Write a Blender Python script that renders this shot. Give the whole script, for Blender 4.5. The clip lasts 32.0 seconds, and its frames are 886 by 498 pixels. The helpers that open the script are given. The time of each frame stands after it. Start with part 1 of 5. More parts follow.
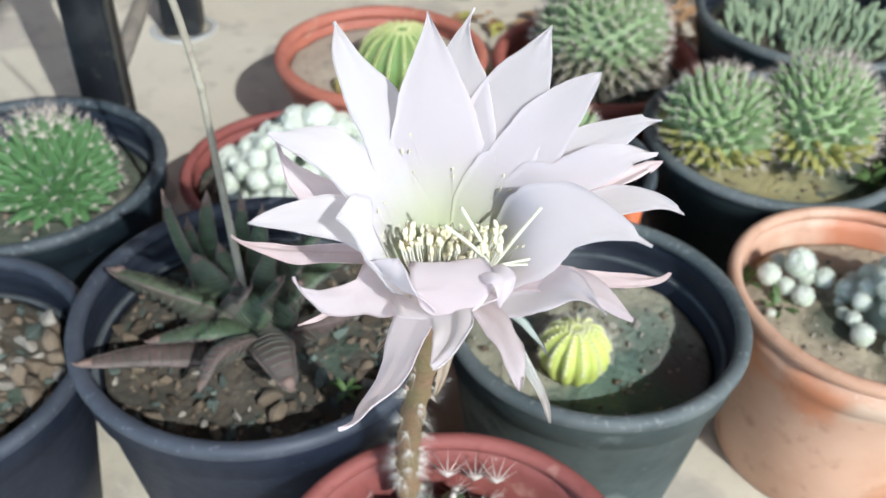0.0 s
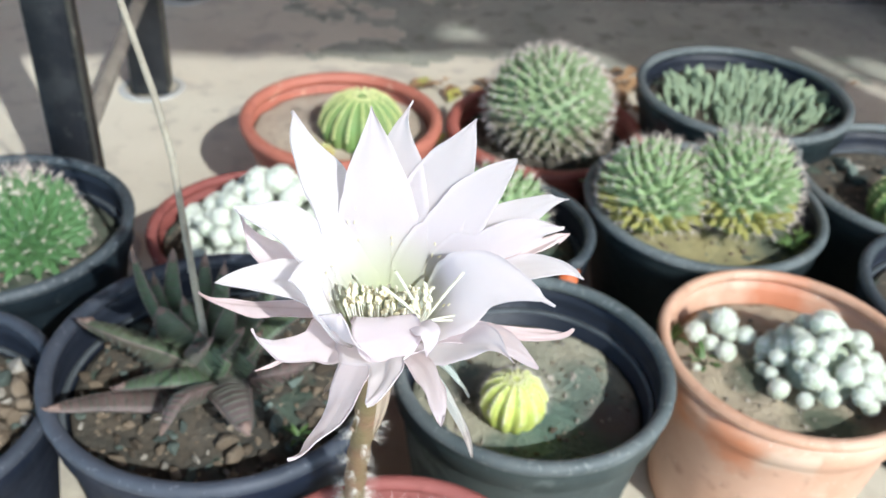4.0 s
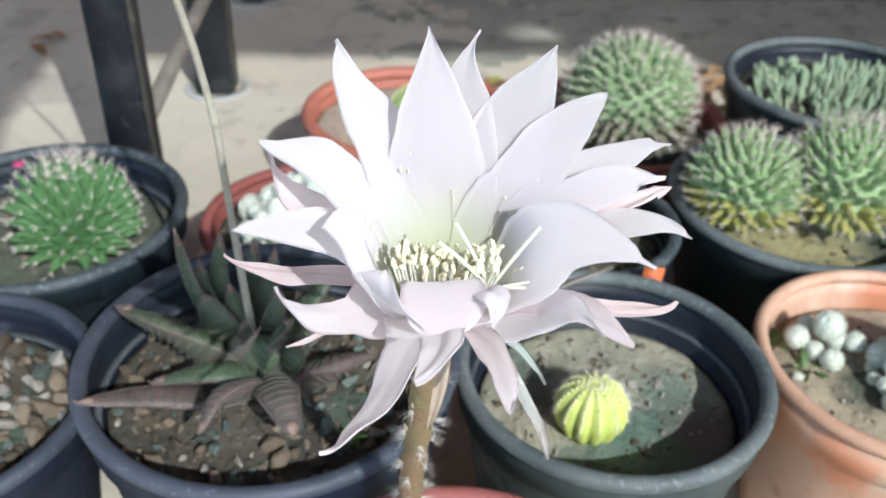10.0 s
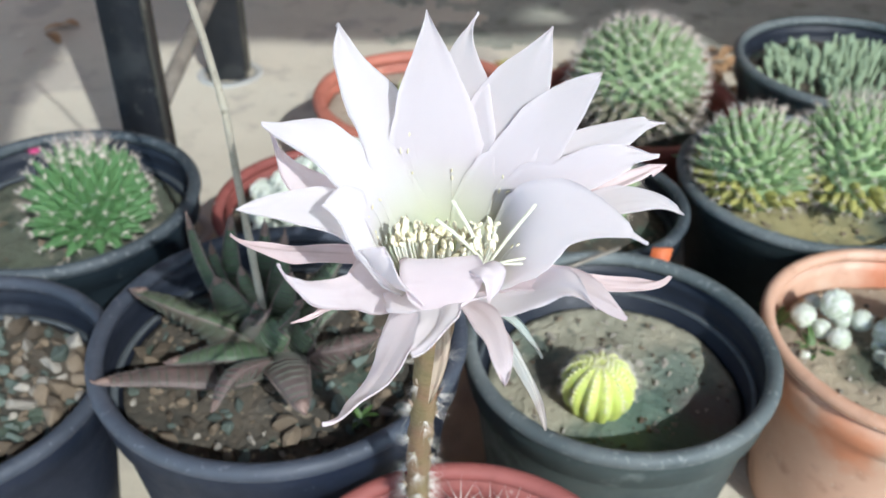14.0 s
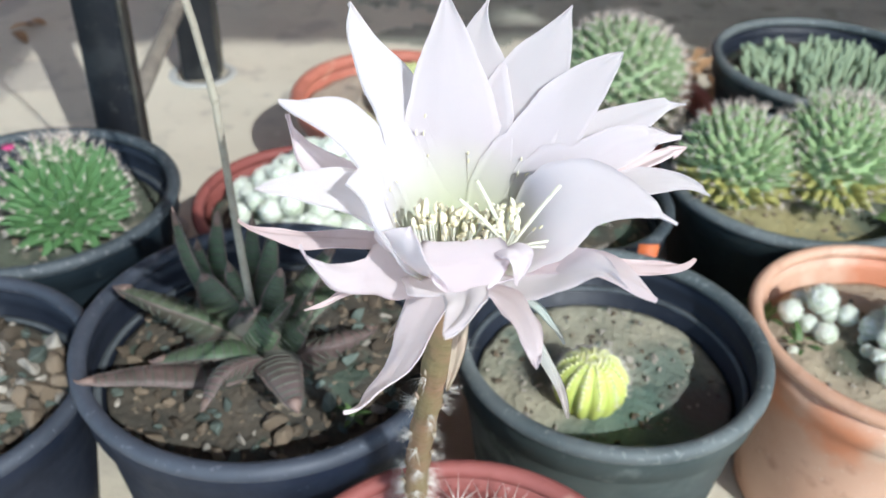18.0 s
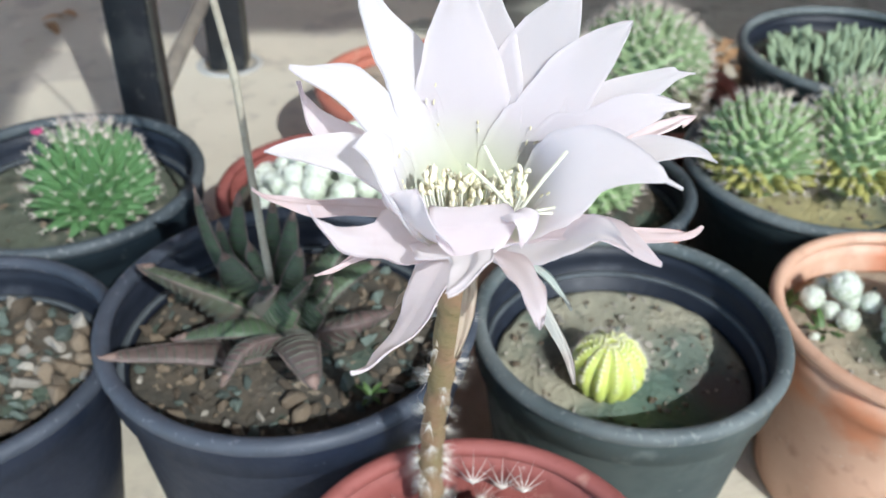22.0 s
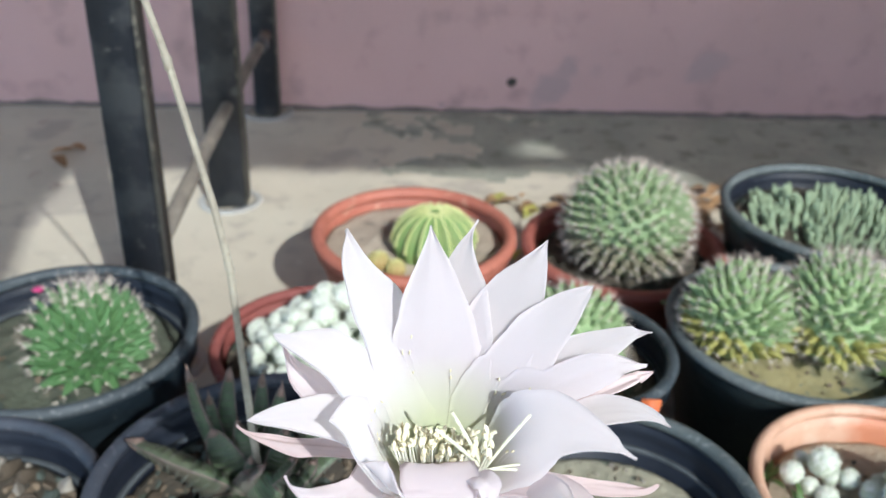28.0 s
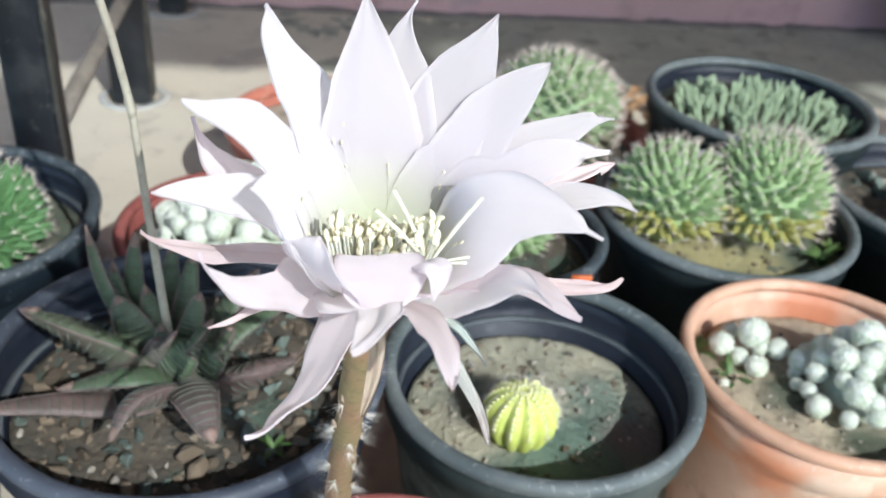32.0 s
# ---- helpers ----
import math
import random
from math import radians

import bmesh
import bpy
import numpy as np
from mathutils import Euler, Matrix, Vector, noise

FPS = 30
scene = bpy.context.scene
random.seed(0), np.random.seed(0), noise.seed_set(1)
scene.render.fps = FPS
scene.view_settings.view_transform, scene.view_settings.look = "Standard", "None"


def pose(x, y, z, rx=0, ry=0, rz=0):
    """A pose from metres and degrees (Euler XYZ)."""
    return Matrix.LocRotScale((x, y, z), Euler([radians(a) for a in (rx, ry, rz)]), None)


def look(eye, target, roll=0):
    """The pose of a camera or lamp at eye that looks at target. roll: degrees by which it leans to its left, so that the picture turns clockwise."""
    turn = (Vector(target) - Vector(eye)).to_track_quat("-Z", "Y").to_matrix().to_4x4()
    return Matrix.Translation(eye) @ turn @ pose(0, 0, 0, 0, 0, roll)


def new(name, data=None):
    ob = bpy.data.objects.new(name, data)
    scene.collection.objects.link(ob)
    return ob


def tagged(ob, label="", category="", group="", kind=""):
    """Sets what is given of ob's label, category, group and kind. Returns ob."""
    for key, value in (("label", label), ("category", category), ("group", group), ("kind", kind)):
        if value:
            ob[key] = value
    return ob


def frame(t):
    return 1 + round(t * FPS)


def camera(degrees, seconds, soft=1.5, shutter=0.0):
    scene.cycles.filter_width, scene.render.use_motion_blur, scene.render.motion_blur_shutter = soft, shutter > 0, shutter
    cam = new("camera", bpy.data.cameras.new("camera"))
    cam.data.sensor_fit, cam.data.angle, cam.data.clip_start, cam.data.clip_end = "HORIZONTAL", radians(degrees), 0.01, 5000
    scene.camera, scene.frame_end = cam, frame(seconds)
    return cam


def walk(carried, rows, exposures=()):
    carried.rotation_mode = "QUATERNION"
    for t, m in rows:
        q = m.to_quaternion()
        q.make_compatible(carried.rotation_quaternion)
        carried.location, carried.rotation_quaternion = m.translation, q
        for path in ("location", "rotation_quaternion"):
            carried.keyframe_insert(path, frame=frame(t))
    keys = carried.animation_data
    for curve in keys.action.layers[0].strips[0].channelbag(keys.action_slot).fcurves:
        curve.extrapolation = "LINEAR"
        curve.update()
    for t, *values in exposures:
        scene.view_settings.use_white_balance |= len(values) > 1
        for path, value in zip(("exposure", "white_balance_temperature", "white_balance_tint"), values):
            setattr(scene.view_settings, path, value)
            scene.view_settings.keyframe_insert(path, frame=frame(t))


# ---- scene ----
cam = camera(52.08, 32.0)
PATH = [  # seconds, eye, yaw, pitch, roll
    (0, 0.0127, 0.0132, 0.4662, -0.62, -39.26, 1.93),
    (0.5, 0.0133, 0.0105, 0.4712, -0.73, -39.05, 2.92),
    (1, 0.0114, 0.0128, 0.4650, -0.65, -39.03, 3.41),
    (1.5, 0.0099, 0.0131, 0.4636, -0.42, -38.51, 3.79),
    (2, 0.0133, 0.0117, 0.4693, -0.39, -38.11, 3.75),
    (2.5, -0.0024, -0.0030, 0.4672, -0.77, -40.65, 5.92),
    (2.6, -0.0078, -0.0041, 0.4697, -1.36, -41.96, 7.00),
    (2.8, 0.0041, -0.0083, 0.4960, -1.76, -41.85, 5.30),
    (3, 0.0125, -0.0094, 0.5181, -3.52, -40.38, 4.71),
    (3.2, 0.0065, -0.0183, 0.5201, -4.07, -36.97, 4.22),
    (3.5, 0.0102, -0.0193, 0.5110, -4.18, -35.46, 4.65),
    (5.5, 0.0329, 0.0026, 0.4598, 0.72, -37.01, 1.19),
    (6, 0.0292, 0.0030, 0.4559, 1.47, -36.32, 1.19),
    (6.5, 0.0225, -0.0027, 0.4545, 1.97, -36.11, 1.28),
    (7, 0.0224, -0.0020, 0.4561, 2.60, -35.61, 1.38),
    (7.5, 0.0294, 0.0015, 0.4601, 3.41, -33.19, 0.76),
    (8, 0.0260, 0.0059, 0.4550, 3.85, -33.17, 0.45),
    (8.5, 0.0276, 0.0061, 0.4514, 3.99, -33.39, 0.26),
    (9, 0.0287, 0.0078, 0.4517, 3.82, -35.13, 0.18),
    (9.5, 0.0203, 0.0132, 0.4525, 3.36, -35.04, 0.95),
    (10, 0.0216, 0.0132, 0.4512, 2.08, -34.73, 1.85),
    (10.5, 0.0209, 0.0128, 0.4491, 1.95, -34.68, 1.91),
    (11, 0.0146, 0.0099, 0.4475, 2.30, -33.91, 1.97),
    (11.5, 0.0077, 0.0073, 0.4476, 2.60, -32.58, 1.93),
    (12, 0.0053, 0.0065, 0.4417, 2.78, -32.78, 1.94),
    (12.5, 0.0003, 0.0081, 0.4516, 2.75, -33.01, 1.88),
    (13, 0.0075, 0.0098, 0.4443, 2.87, -34.49, 1.60),
    (13.5, 0.0197, 0.0110, 0.4524, 3.00, -35.50, 1.25),
    (14, 0.0258, 0.0076, 0.4533, 3.25, -35.71, 0.76),
    (14.5, 0.0300, 0.0089, 0.4492, 3.30, -36.11, 0.29),
    (16.5, 0.0162, 0.0110, 0.4437, 1.46, -36.43, 0.60),
    (17, 0.0204, 0.0091, 0.4456, 1.01, -35.71, 1.21),
    (17.5, 0.0205, 0.0091, 0.4465, 0.52, -35.55, 1.70),
    (18, 0.0132, 0.0088, 0.4452, 0.59, -35.26, 2.06),
    (18.5, 0.0120, 0.0105, 0.4434, 1.30, -35.53, 2.13),
    (19, 0.0140, 0.0072, 0.4467, 1.69, -35.18, 2.10),
    (19.5, 0.0126, 0.0070, 0.4448, 2.06, -35.38, 1.77),
    (20, 0.0124, 0.0060, 0.4479, 2.39, -35.30, 1.39),
    (20.5, 0.0139, 0.0070, 0.4450, 2.47, -35.25, 1.12),
    (21, 0.0132, 0.0072, 0.4431, 2.62, -35.49, 0.85),
    (21.5, 0.0237, 0.0029, 0.4439, 2.85, -35.64, 0.86),
    (22, 0.0181, 0.0030, 0.4410, 2.73, -35.55, 1.19),
    (22.5, 0.0177, 0.0050, 0.4434, 2.46, -35.61, 1.33),
    (23, 0.0077, 0.0073, 0.4435, 1.67, -35.76, 1.62),
    (23.5, 0.0092, 0.0053, 0.4474, 1.35, -35.52, 1.79),
    (24, 0.0096, 0.0044, 0.4420, 1.50, -35.72, 1.58),
    (24.5, 0.0100, 0.0000, 0.4427, 1.65, -35.66, 1.59),
    (26.5, 0.0312, 0.0017, 0.4438, 2.80, -34.46, 1.69),
    (27, 0.0557, -0.0003, 0.4573, 3.35, -32.26, 1.66),
    (27.3, 0.0544, -0.0050, 0.4652, 3.54, -32.40, 1.85),
    (27.5, 0.0416, -0.0082, 0.4725, 3.74, -31.81, 1.58),
    (27.8, 0.0209, -0.0023, 0.4757, 3.37, -29.89, 2.32),
    (28, 0.0227, 0.0093, 0.4805, 2.77, -28.85, 2.27),
    (28.2, 0.0349, 0.0143, 0.4747, 2.83, -29.01, 1.32),
    (28.5, 0.0460, 0.0069, 0.4707, 2.94, -29.20, 0.84),
    (29, 0.0323, 0.0052, 0.4687, 2.39, -29.51, 0.79),
    (29.5, 0.0163, 0.0028, 0.4586, 2.22, -30.33, 0.38),
    (30, 0.0181, 0.0083, 0.4515, 2.11, -31.44, 0.27),
    (30.5, 0.0209, 0.0075, 0.4523, 2.08, -32.11, 0.41),
    (31, 0.0183, 0.0088, 0.4471, 2.17, -32.74, 0.89),
    (31.3, 0.0194, 0.0081, 0.4445, 1.69, -32.68, 1.88),
    (31.5, 0.0164, 0.0071, 0.4446, 0.05, -32.86, 2.90),
    (31.8, 0.0145, 0.0103, 0.4403, -2.62, -32.36, 4.84),
    (32, 0.0186, 0.0160, 0.4351, -3.80, -32.77, 5.41),
]
def aim(x, y, z, yaw, pitch, roll):
    a, b = radians(yaw), radians(pitch)
    eye = Vector((x, y, z))
    return look(eye, eye + Vector((-math.sin(a) * math.cos(b), math.cos(a) * math.cos(b), math.sin(b))), roll)

cam.data.dof.use_dof = True
cam.data.dof.focus_distance, cam.data.dof.aperture_fstop = 0.235, 20.0
walk(cam, [(t, aim(*row)) for t, *row in PATH], [(0, 1.46, 6080, 4), (2, 1.47, 6100, 4), (3.0, 1.59, 6120, 4), (3.5, 1.66, 6130, 4), (5.5, 1.57, 6110, 4), (9, 1.52, 6060, 4), (13, 1.48, 6030, 4), (17, 1.56, 6050, 4), (20, 1.51, 6050, 4), (23, 1.55, 6050, 4), (27, 1.50, 6130, 4), (31, 1.51, 6100, 4), (32, 1.59, 6100, 4)])

# ---- light: hazy sun from the front right, under an added unseen roof ----
SUN_TO = Vector((-0.514, 0.872, -0.75)).normalized()
world = bpy.data.worlds.new("world")
scene.world = world
world.use_nodes = True
wn = world.node_tree.nodes
sky = wn.new("ShaderNodeTexSky")
sky.sky_type, sky.sun_disc = "NISHITA", False
sky.sun_elevation = math.asin(-SUN_TO.z)
sky.sun_rotation = math.atan2(-SUN_TO.x, -SUN_TO.y)
world.node_tree.links.new(sky.outputs[0], wn["Background"].inputs[0])
wn["Background"].inputs[1].default_value = 0.158
sun_data = bpy.data.lights.new("sun", "SUN")
sun_data.energy, sun_data.angle, sun_data.color = 1.62, radians(0.42), (0.99, 0.97, 0.96)
sun = new("sun", sun_data)
sun.matrix_world = look(-SUN_TO * 3, (0, 0, 0))

# ---- materials ----
def mat(name, col, rough=0.6, var=None, scale=40.0, bump=0.0, bscale=None, metal=0.0, sub=0.0, spec=0.5, detail=6.0, spots=None, per_object=0.0, trans=0.0, worn=0.75, heart=None, velvet=0.0, zones=()):
    """A principled surface whose colour wanders between col and var at two scales, with fine relief; spots: (colour, scale, threshold)."""
    m = bpy.data.materials.new(name)
    m.use_nodes = True
    n, l = m.node_tree.nodes, m.node_tree.links
    p = n["Principled BSDF"]
    p.inputs["Roughness"].default_value = rough
    p.inputs["Metallic"].default_value = metal
    p.inputs["Specular IOR Level"].default_value = spec
    co = n.new("ShaderNodeTexCoord")
    def noise_at(s, d=detail):
        t = n.new("ShaderNodeTexNoise")
        t.inputs["Scale"].default_value, t.inputs["Detail"].default_value = s, d
        l.new(co.outputs["Object"], t.inputs["Vector"])
        return t
    def mix(a, b, f):
        x = n.new("ShaderNodeMix")
        x.data_type = "RGBA"
        for k, v in ((6, a), (7, b), (0, f)):
            if isinstance(v, (tuple, list)):
                x.inputs[k].default_value = (*v[:3], 1)
            elif isinstance(v, float):
                x.inputs[k].default_value = v
            else:
                l.new(v, x.inputs[k])
        return x.outputs[2]
    def ramp(v, lo, hi):
        r = n.new("ShaderNodeMapRange")
        r.inputs[1].default_value, r.inputs[2].default_value = lo, hi
        l.new(v, r.inputs[0])
        return r.outputs[0]
    var = var or tuple(c * 0.7 for c in col)
    c = mix(col, var, ramp(noise_at(scale).outputs[0], 0.35, 0.65))
    fine = noise_at(scale * 6)
    c = mix(c, tuple(v * worn for v in var), ramp(fine.outputs[0], 0.55, 0.8))
    for colour, s, th in spots or ():
        c = mix(c, colour, ramp(noise_at(s).outputs[0], th, th + 0.06))
    if per_object:
        oi = n.new("ShaderNodeObjectInfo")
        hs = n.new("ShaderNodeHueSaturation")
        l.new(ramp(oi.outputs["Random"], 0, 1), hs.inputs["Value"])
        hs.inputs["Value"].default_value = 1
        r = n.new("ShaderNodeMapRange")
        r.inputs[3].default_value, r.inputs[4].default_value = 1 - per_object, 1 + per_object
        l.new(oi.outputs["Random"], r.inputs[0])
        l.new(r.outputs[0], hs.inputs["Value"])
        l.new(c, hs.inputs["Color"])
        c = hs.outputs[0]
    for colour, centre, inner, outer in zones:
        far = n.new("ShaderNodeVectorMath")
        far.operation = "DISTANCE"
        far.inputs[1].default_value = centre
        l.new(co.outputs["Object"], far.inputs[0])
        ragged = n.new("ShaderNodeMath")
        ragged.operation = "MULTIPLY_ADD"
        ragged.inputs[1].default_value = 1.6 * (outer - inner)
        l.new(noise_at(70).outputs[0], ragged.inputs[0])
        l.new(far.outputs["Value"], ragged.inputs[2])
        f = n.new("ShaderNodeMapRange")
        f.inputs[1].default_value, f.inputs[2].default_value = inner + 0.8 * (outer - inner), outer + 0.8 * (outer - inner)
        f.inputs[3].default_value, f.inputs[4].default_value = 0.88, 0.0
        l.new(ragged.outputs[0], f.inputs[0])
        c = mix(c, colour, f.outputs[0])
    if heart:
        far = n.new("ShaderNodeVectorMath")
        far.operation = "DISTANCE"
        far.inputs[1].default_value = heart[1]
        l.new(co.outputs["Object"], far.inputs[0])
        c = mix(heart[0], c, ramp(far.outputs["Value"], heart[2], heart[3]))
    l.new(c, p.inputs["Base Color"])
    rr = n.new("ShaderNodeMapRange")
    rr.inputs[3].default_value, rr.inputs[4].default_value = max(rough - 0.12, 0.05), min(rough + 0.12, 1)
    l.new(fine.outputs[0], rr.inputs[0])
    l.new(rr.outputs[0], p.inputs["Roughness"])
    if velvet:
        p.inputs["Diffuse Roughness"].default_value = 1.0
        p.inputs["Sheen Weight"].default_value = velvet
        p.inputs["Sheen Roughness"].default_value = 0.5
    if sub:
        p.inputs["Subsurface Weight"].default_value = sub
        p.inputs["Subsurface Radius"].default_value = (0.004, 0.003, 0.0015)
        p.inputs["Subsurface Scale"].default_value = 1.0
    if bump:
        b = n.new("ShaderNodeBump")
        b.inputs["Strength"].default_value, b.inputs["Distance"].default_value = bump, 0.002
        l.new(noise_at(bscale or scale * 4).outputs[0], b.inputs["Height"])
        l.new(b.outputs[0], p.inputs["Normal"])
    if trans:
        t = n.new("ShaderNodeBsdfTranslucent")
        l.new(c, t.inputs[0])
        x = n.new("ShaderNodeMixShader")
        x.inputs[0].default_value = trans
        l.new(p.outputs[0], x.inputs[1])
        l.new(t.outputs[0], x.inputs[2])
        l.new(x.outputs[0], n["Material Output"].inputs[0])
    return m


M_BLACK = mat("black_plastic", (0.008, 0.014, 0.020), 0.6, (0.014, 0.023, 0.030), 30, 0.15, 200, spec=0.22, spots=[((0.032, 0.043, 0.050), 9, 0.56), ((0.050, 0.060, 0.064), 320, 0.66)])
M_BLUE = mat("faded_navy_plastic", (0.010, 0.015, 0.029), 0.55, (0.019, 0.025, 0.042), 24, 0.15, 200, spec=0.25, spots=[((0.030, 0.037, 0.054), 9, 0.56), ((0.045, 0.052, 0.068), 320, 0.66)])
M_GREENPOT = mat("faded_green_black_plastic", (0.011, 0.019, 0.022), 0.55, (0.022, 0.032, 0.034), 22, 0.15, 200, spec=0.25, spots=[((0.040, 0.053, 0.054), 9, 0.55), ((0.060, 0.072, 0.072), 320, 0.66)])
M_RIM_BLACK = mat("worn_black_rim", (0.026, 0.036, 0.044), 0.62, (0.062, 0.075, 0.084), 30, 0.2, 200, spots=[((0.12, 0.13, 0.136), 300, 0.58)])
M_RIM_BLUE = mat("worn_navy_rim", (0.030, 0.038, 0.054), 0.62, (0.064, 0.072, 0.092), 24, 0.2, 200, spots=[((0.095, 0.102, 0.125), 300, 0.62)])
M_RIM_GREEN = mat("worn_grey_green_rim", (0.062, 0.078, 0.080), 0.62, (0.135, 0.152, 0.15), 22, 0.2, 200, spots=[((0.16, 0.175, 0.172), 300, 0.58)])
M_LIMEPOT = mat("dusty_grey_green_plastic", (0.030, 0.044, 0.046), 0.6, (0.065, 0.085, 0.083), 18, 0.15, 200, spec=0.25, spots=[((0.13, 0.155, 0.15), 26, 0.57), ((0.12, 0.14, 0.138), 320, 0.68)])
# inside of the dark pots: their shade is put into a darker colour
M_INSIDE_SHADE = mat("shaded_pot_inside", (0.009, 0.012, 0.020), 0.5, (0.016, 0.020, 0.030), 26, 0.15, 200, spec=0.3, spots=[((0.045, 0.050, 0.062), 24, 0.62)])
DARK_POTS = (M_BLACK, M_BLUE, M_GREENPOT, M_LIMEPOT)
M_TERRA = mat("terracotta_plastic", (0.61, 0.39, 0.28), 0.55, (0.50, 0.285, 0.185), 14, 0.12, 150, spots=[((0.60, 0.44, 0.33), 18, 0.60), ((0.48, 0.24, 0.14), 9, 0.58), ((0.62, 0.47, 0.37), 300, 0.66)], zones=[((0.56, 0.20, 0.09), (-0.050, -0.062, 0.104), 0.010, 0.024), ((0.56, 0.22, 0.10), (-0.074, -0.028, 0.106), 0.008, 0.022), ((0.50, 0.18, 0.09), (0.02, 0.07, 0.112), 0.012, 0.03)])
M_RED = mat("brick_red_plastic", (0.27, 0.082, 0.070), 0.7, (0.22, 0.060, 0.050), 18, 0.12, 150, spots=[((0.40, 0.20, 0.16), 30, 0.60), ((0.58, 0.46, 0.42), 75, 0.67)])
M_ORANGE = mat("orange_red_plastic", (0.44, 0.155, 0.105), 0.6, (0.37, 0.12, 0.08), 16, 0.12, 150, spots=[((0.52, 0.27, 0.19), 30, 0.62)])
M_MAROON = mat("dark_red_plastic", (0.40, 0.13, 0.095), 0.55, (0.28, 0.08, 0.06), 18, 0.12, 150)
M_SOIL = mat("dark_gritty_soil", (0.105, 0.085, 0.062), 0.95, (0.055, 0.052, 0.042), 60, 1.0, 260, spots=[((0.070, 0.095, 0.070), 36, 0.58), ((0.26, 0.21, 0.15), 180, 0.60)])
M_SAND = mat("sandy_soil", (0.45, 0.40, 0.30), 0.95, (0.18, 0.17, 0.13), 24, 1.0, 300, spots=[((0.095, 0.125, 0.10), 44, 0.56), ((0.40, 0.35, 0.27), 200, 0.66)])
M_STONE = mat("river_pebble", (0.185, 0.140, 0.092), 0.85, (0.105, 0.082, 0.060), 90, 0.4, 300, per_object=0.55)
M_STONE2 = mat("grey_green_pebble", (0.125, 0.152, 0.125), 0.85, (0.075, 0.098, 0.085), 90, 0.4, 300, per_object=0.5)
M_PALE = mat("pale_stone", (0.36, 0.33, 0.275), 0.8, (0.30, 0.27, 0.23), 90, 0.4, 300, per_object=0.2)
M_FLOOR = mat("worn_cement", (0.585, 0.53, 0.42), 0.9, (0.50, 0.45, 0.355), 5, 0.5, 160, spots=[((0.42, 0.375, 0.31), 9, 0.58), ((0.45, 0.40, 0.33), 30, 0.63), ((0.64, 0.59, 0.49), 50, 0.68)])
M_WALL = mat("pink_wall_paint", (0.53, 0.345, 0.34), 0.85, (0.45, 0.30, 0.295), 3, 0.25, 120, spots=[((0.38, 0.275, 0.28), 7, 0.62), ((0.30, 0.24, 0.24), 24, 0.70)])
M_METAL = mat("black_painted_steel", (0.024, 0.028, 0.037), 0.45, (0.042, 0.046, 0.054), 24, 0.2, 120, spots=[((0.14, 0.14, 0.135), 160, 0.66), ((0.075, 0.080, 0.086), 14, 0.52), ((0.15, 0.155, 0.155), 40, 0.64)])
M_RUST = mat("weathered_rod", (0.24, 0.21, 0.17), 0.7, (0.14, 0.12, 0.10), 30, 0.3, 120)
M_PETAL = mat("white_petal", (0.84, 0.80, 0.812), 0.6, (0.83, 0.785, 0.798), 14, 0.05, 300, spec=0.05, trans=0.58, worn=0.98, velvet=0.1, heart=((0.80, 0.84, 0.64), (-0.0055, -0.026, 0.2025), 0.008, 0.030))
M_PETALF = mat("pink_white_petal", (0.85, 0.790, 0.806), 0.6, (0.84, 0.765, 0.785), 18, 0.05, 300, spec=0.05, trans=0.58, worn=0.97, velvet=0.1)
M_PINKT = mat("pale_rose_petal", (0.86, 0.77, 0.795), 0.6, (0.85, 0.74, 0.755), 24, 0.1, 300, spec=0.1, trans=0.55, worn=0.95)
M_PINK = mat("pale_pink_petal", (0.80, 0.67, 0.665), 0.55, (0.72, 0.56, 0.55), 20, 0.15, 300, spec=0.2, trans=0.4, worn=0.93)
M_SEPAL = mat("olive_sepal", (0.34, 0.32, 0.22), 0.6, (0.36, 0.25, 0.20), 40, 0.15, 300, trans=0.15)
M_SEPALG = mat("grey_green_sepal", (0.36, 0.42, 0.38), 0.6, (0.42, 0.36, 0.33), 30, 0.15, 300, trans=0.15)
M_TUBE = mat("brown_flower_tube", (0.26, 0.150, 0.090), 0.7, (0.20, 0.155, 0.075), 60, 0.4, 250)
M_WOOL = mat("white_wool_hair", (0.70, 0.66, 0.60), 0.9, (0.55, 0.50, 0.44), 200)
M_THROAT = mat("green_throat", (0.86, 0.88, 0.72), 0.6, (0.82, 0.85, 0.66), 40, trans=0.3, worn=0.95, heart=((0.74, 0.79, 0.46), (-0.0055, -0.026, 0.2025), 0.006, 0.018))
M_FILAM = mat("pale_filament", (0.94, 0.94, 0.85), 0.6, (0.92, 0.93, 0.78), 100, trans=0.25, worn=0.97)
M_ANTHER = mat("cream_anther", (0.94, 0.90, 0.70), 0.8, (0.93, 0.86, 0.60), 300, trans=0.15, worn=0.96)
M_STIGMA = mat("ivory_stigma", (0.88, 0.88, 0.76), 0.6, (0.84, 0.84, 0.66), 100, trans=0.3)
M_CACTUS = mat("green_cactus_skin", (0.085, 0.16, 0.065), 0.55, (0.055, 0.12, 0.055), 60, 0.3, 250)
M_CACTUS2 = mat("blue_green_cactus_skin", (0.28, 0.35, 0.19), 0.6, (0.19, 0.27, 0.13), 60, 0.3, 250)
M_LEFTC = mat("deep_green_cactus_skin", (0.075, 0.195, 0.055), 0.6, (0.120, 0.215, 0.095), 60, 0.3, 250)
M_GREY = mat("grey_green_succulent", (0.34, 0.41, 0.27), 0.6, (0.24, 0.32, 0.19), 60, 0.3, 250)
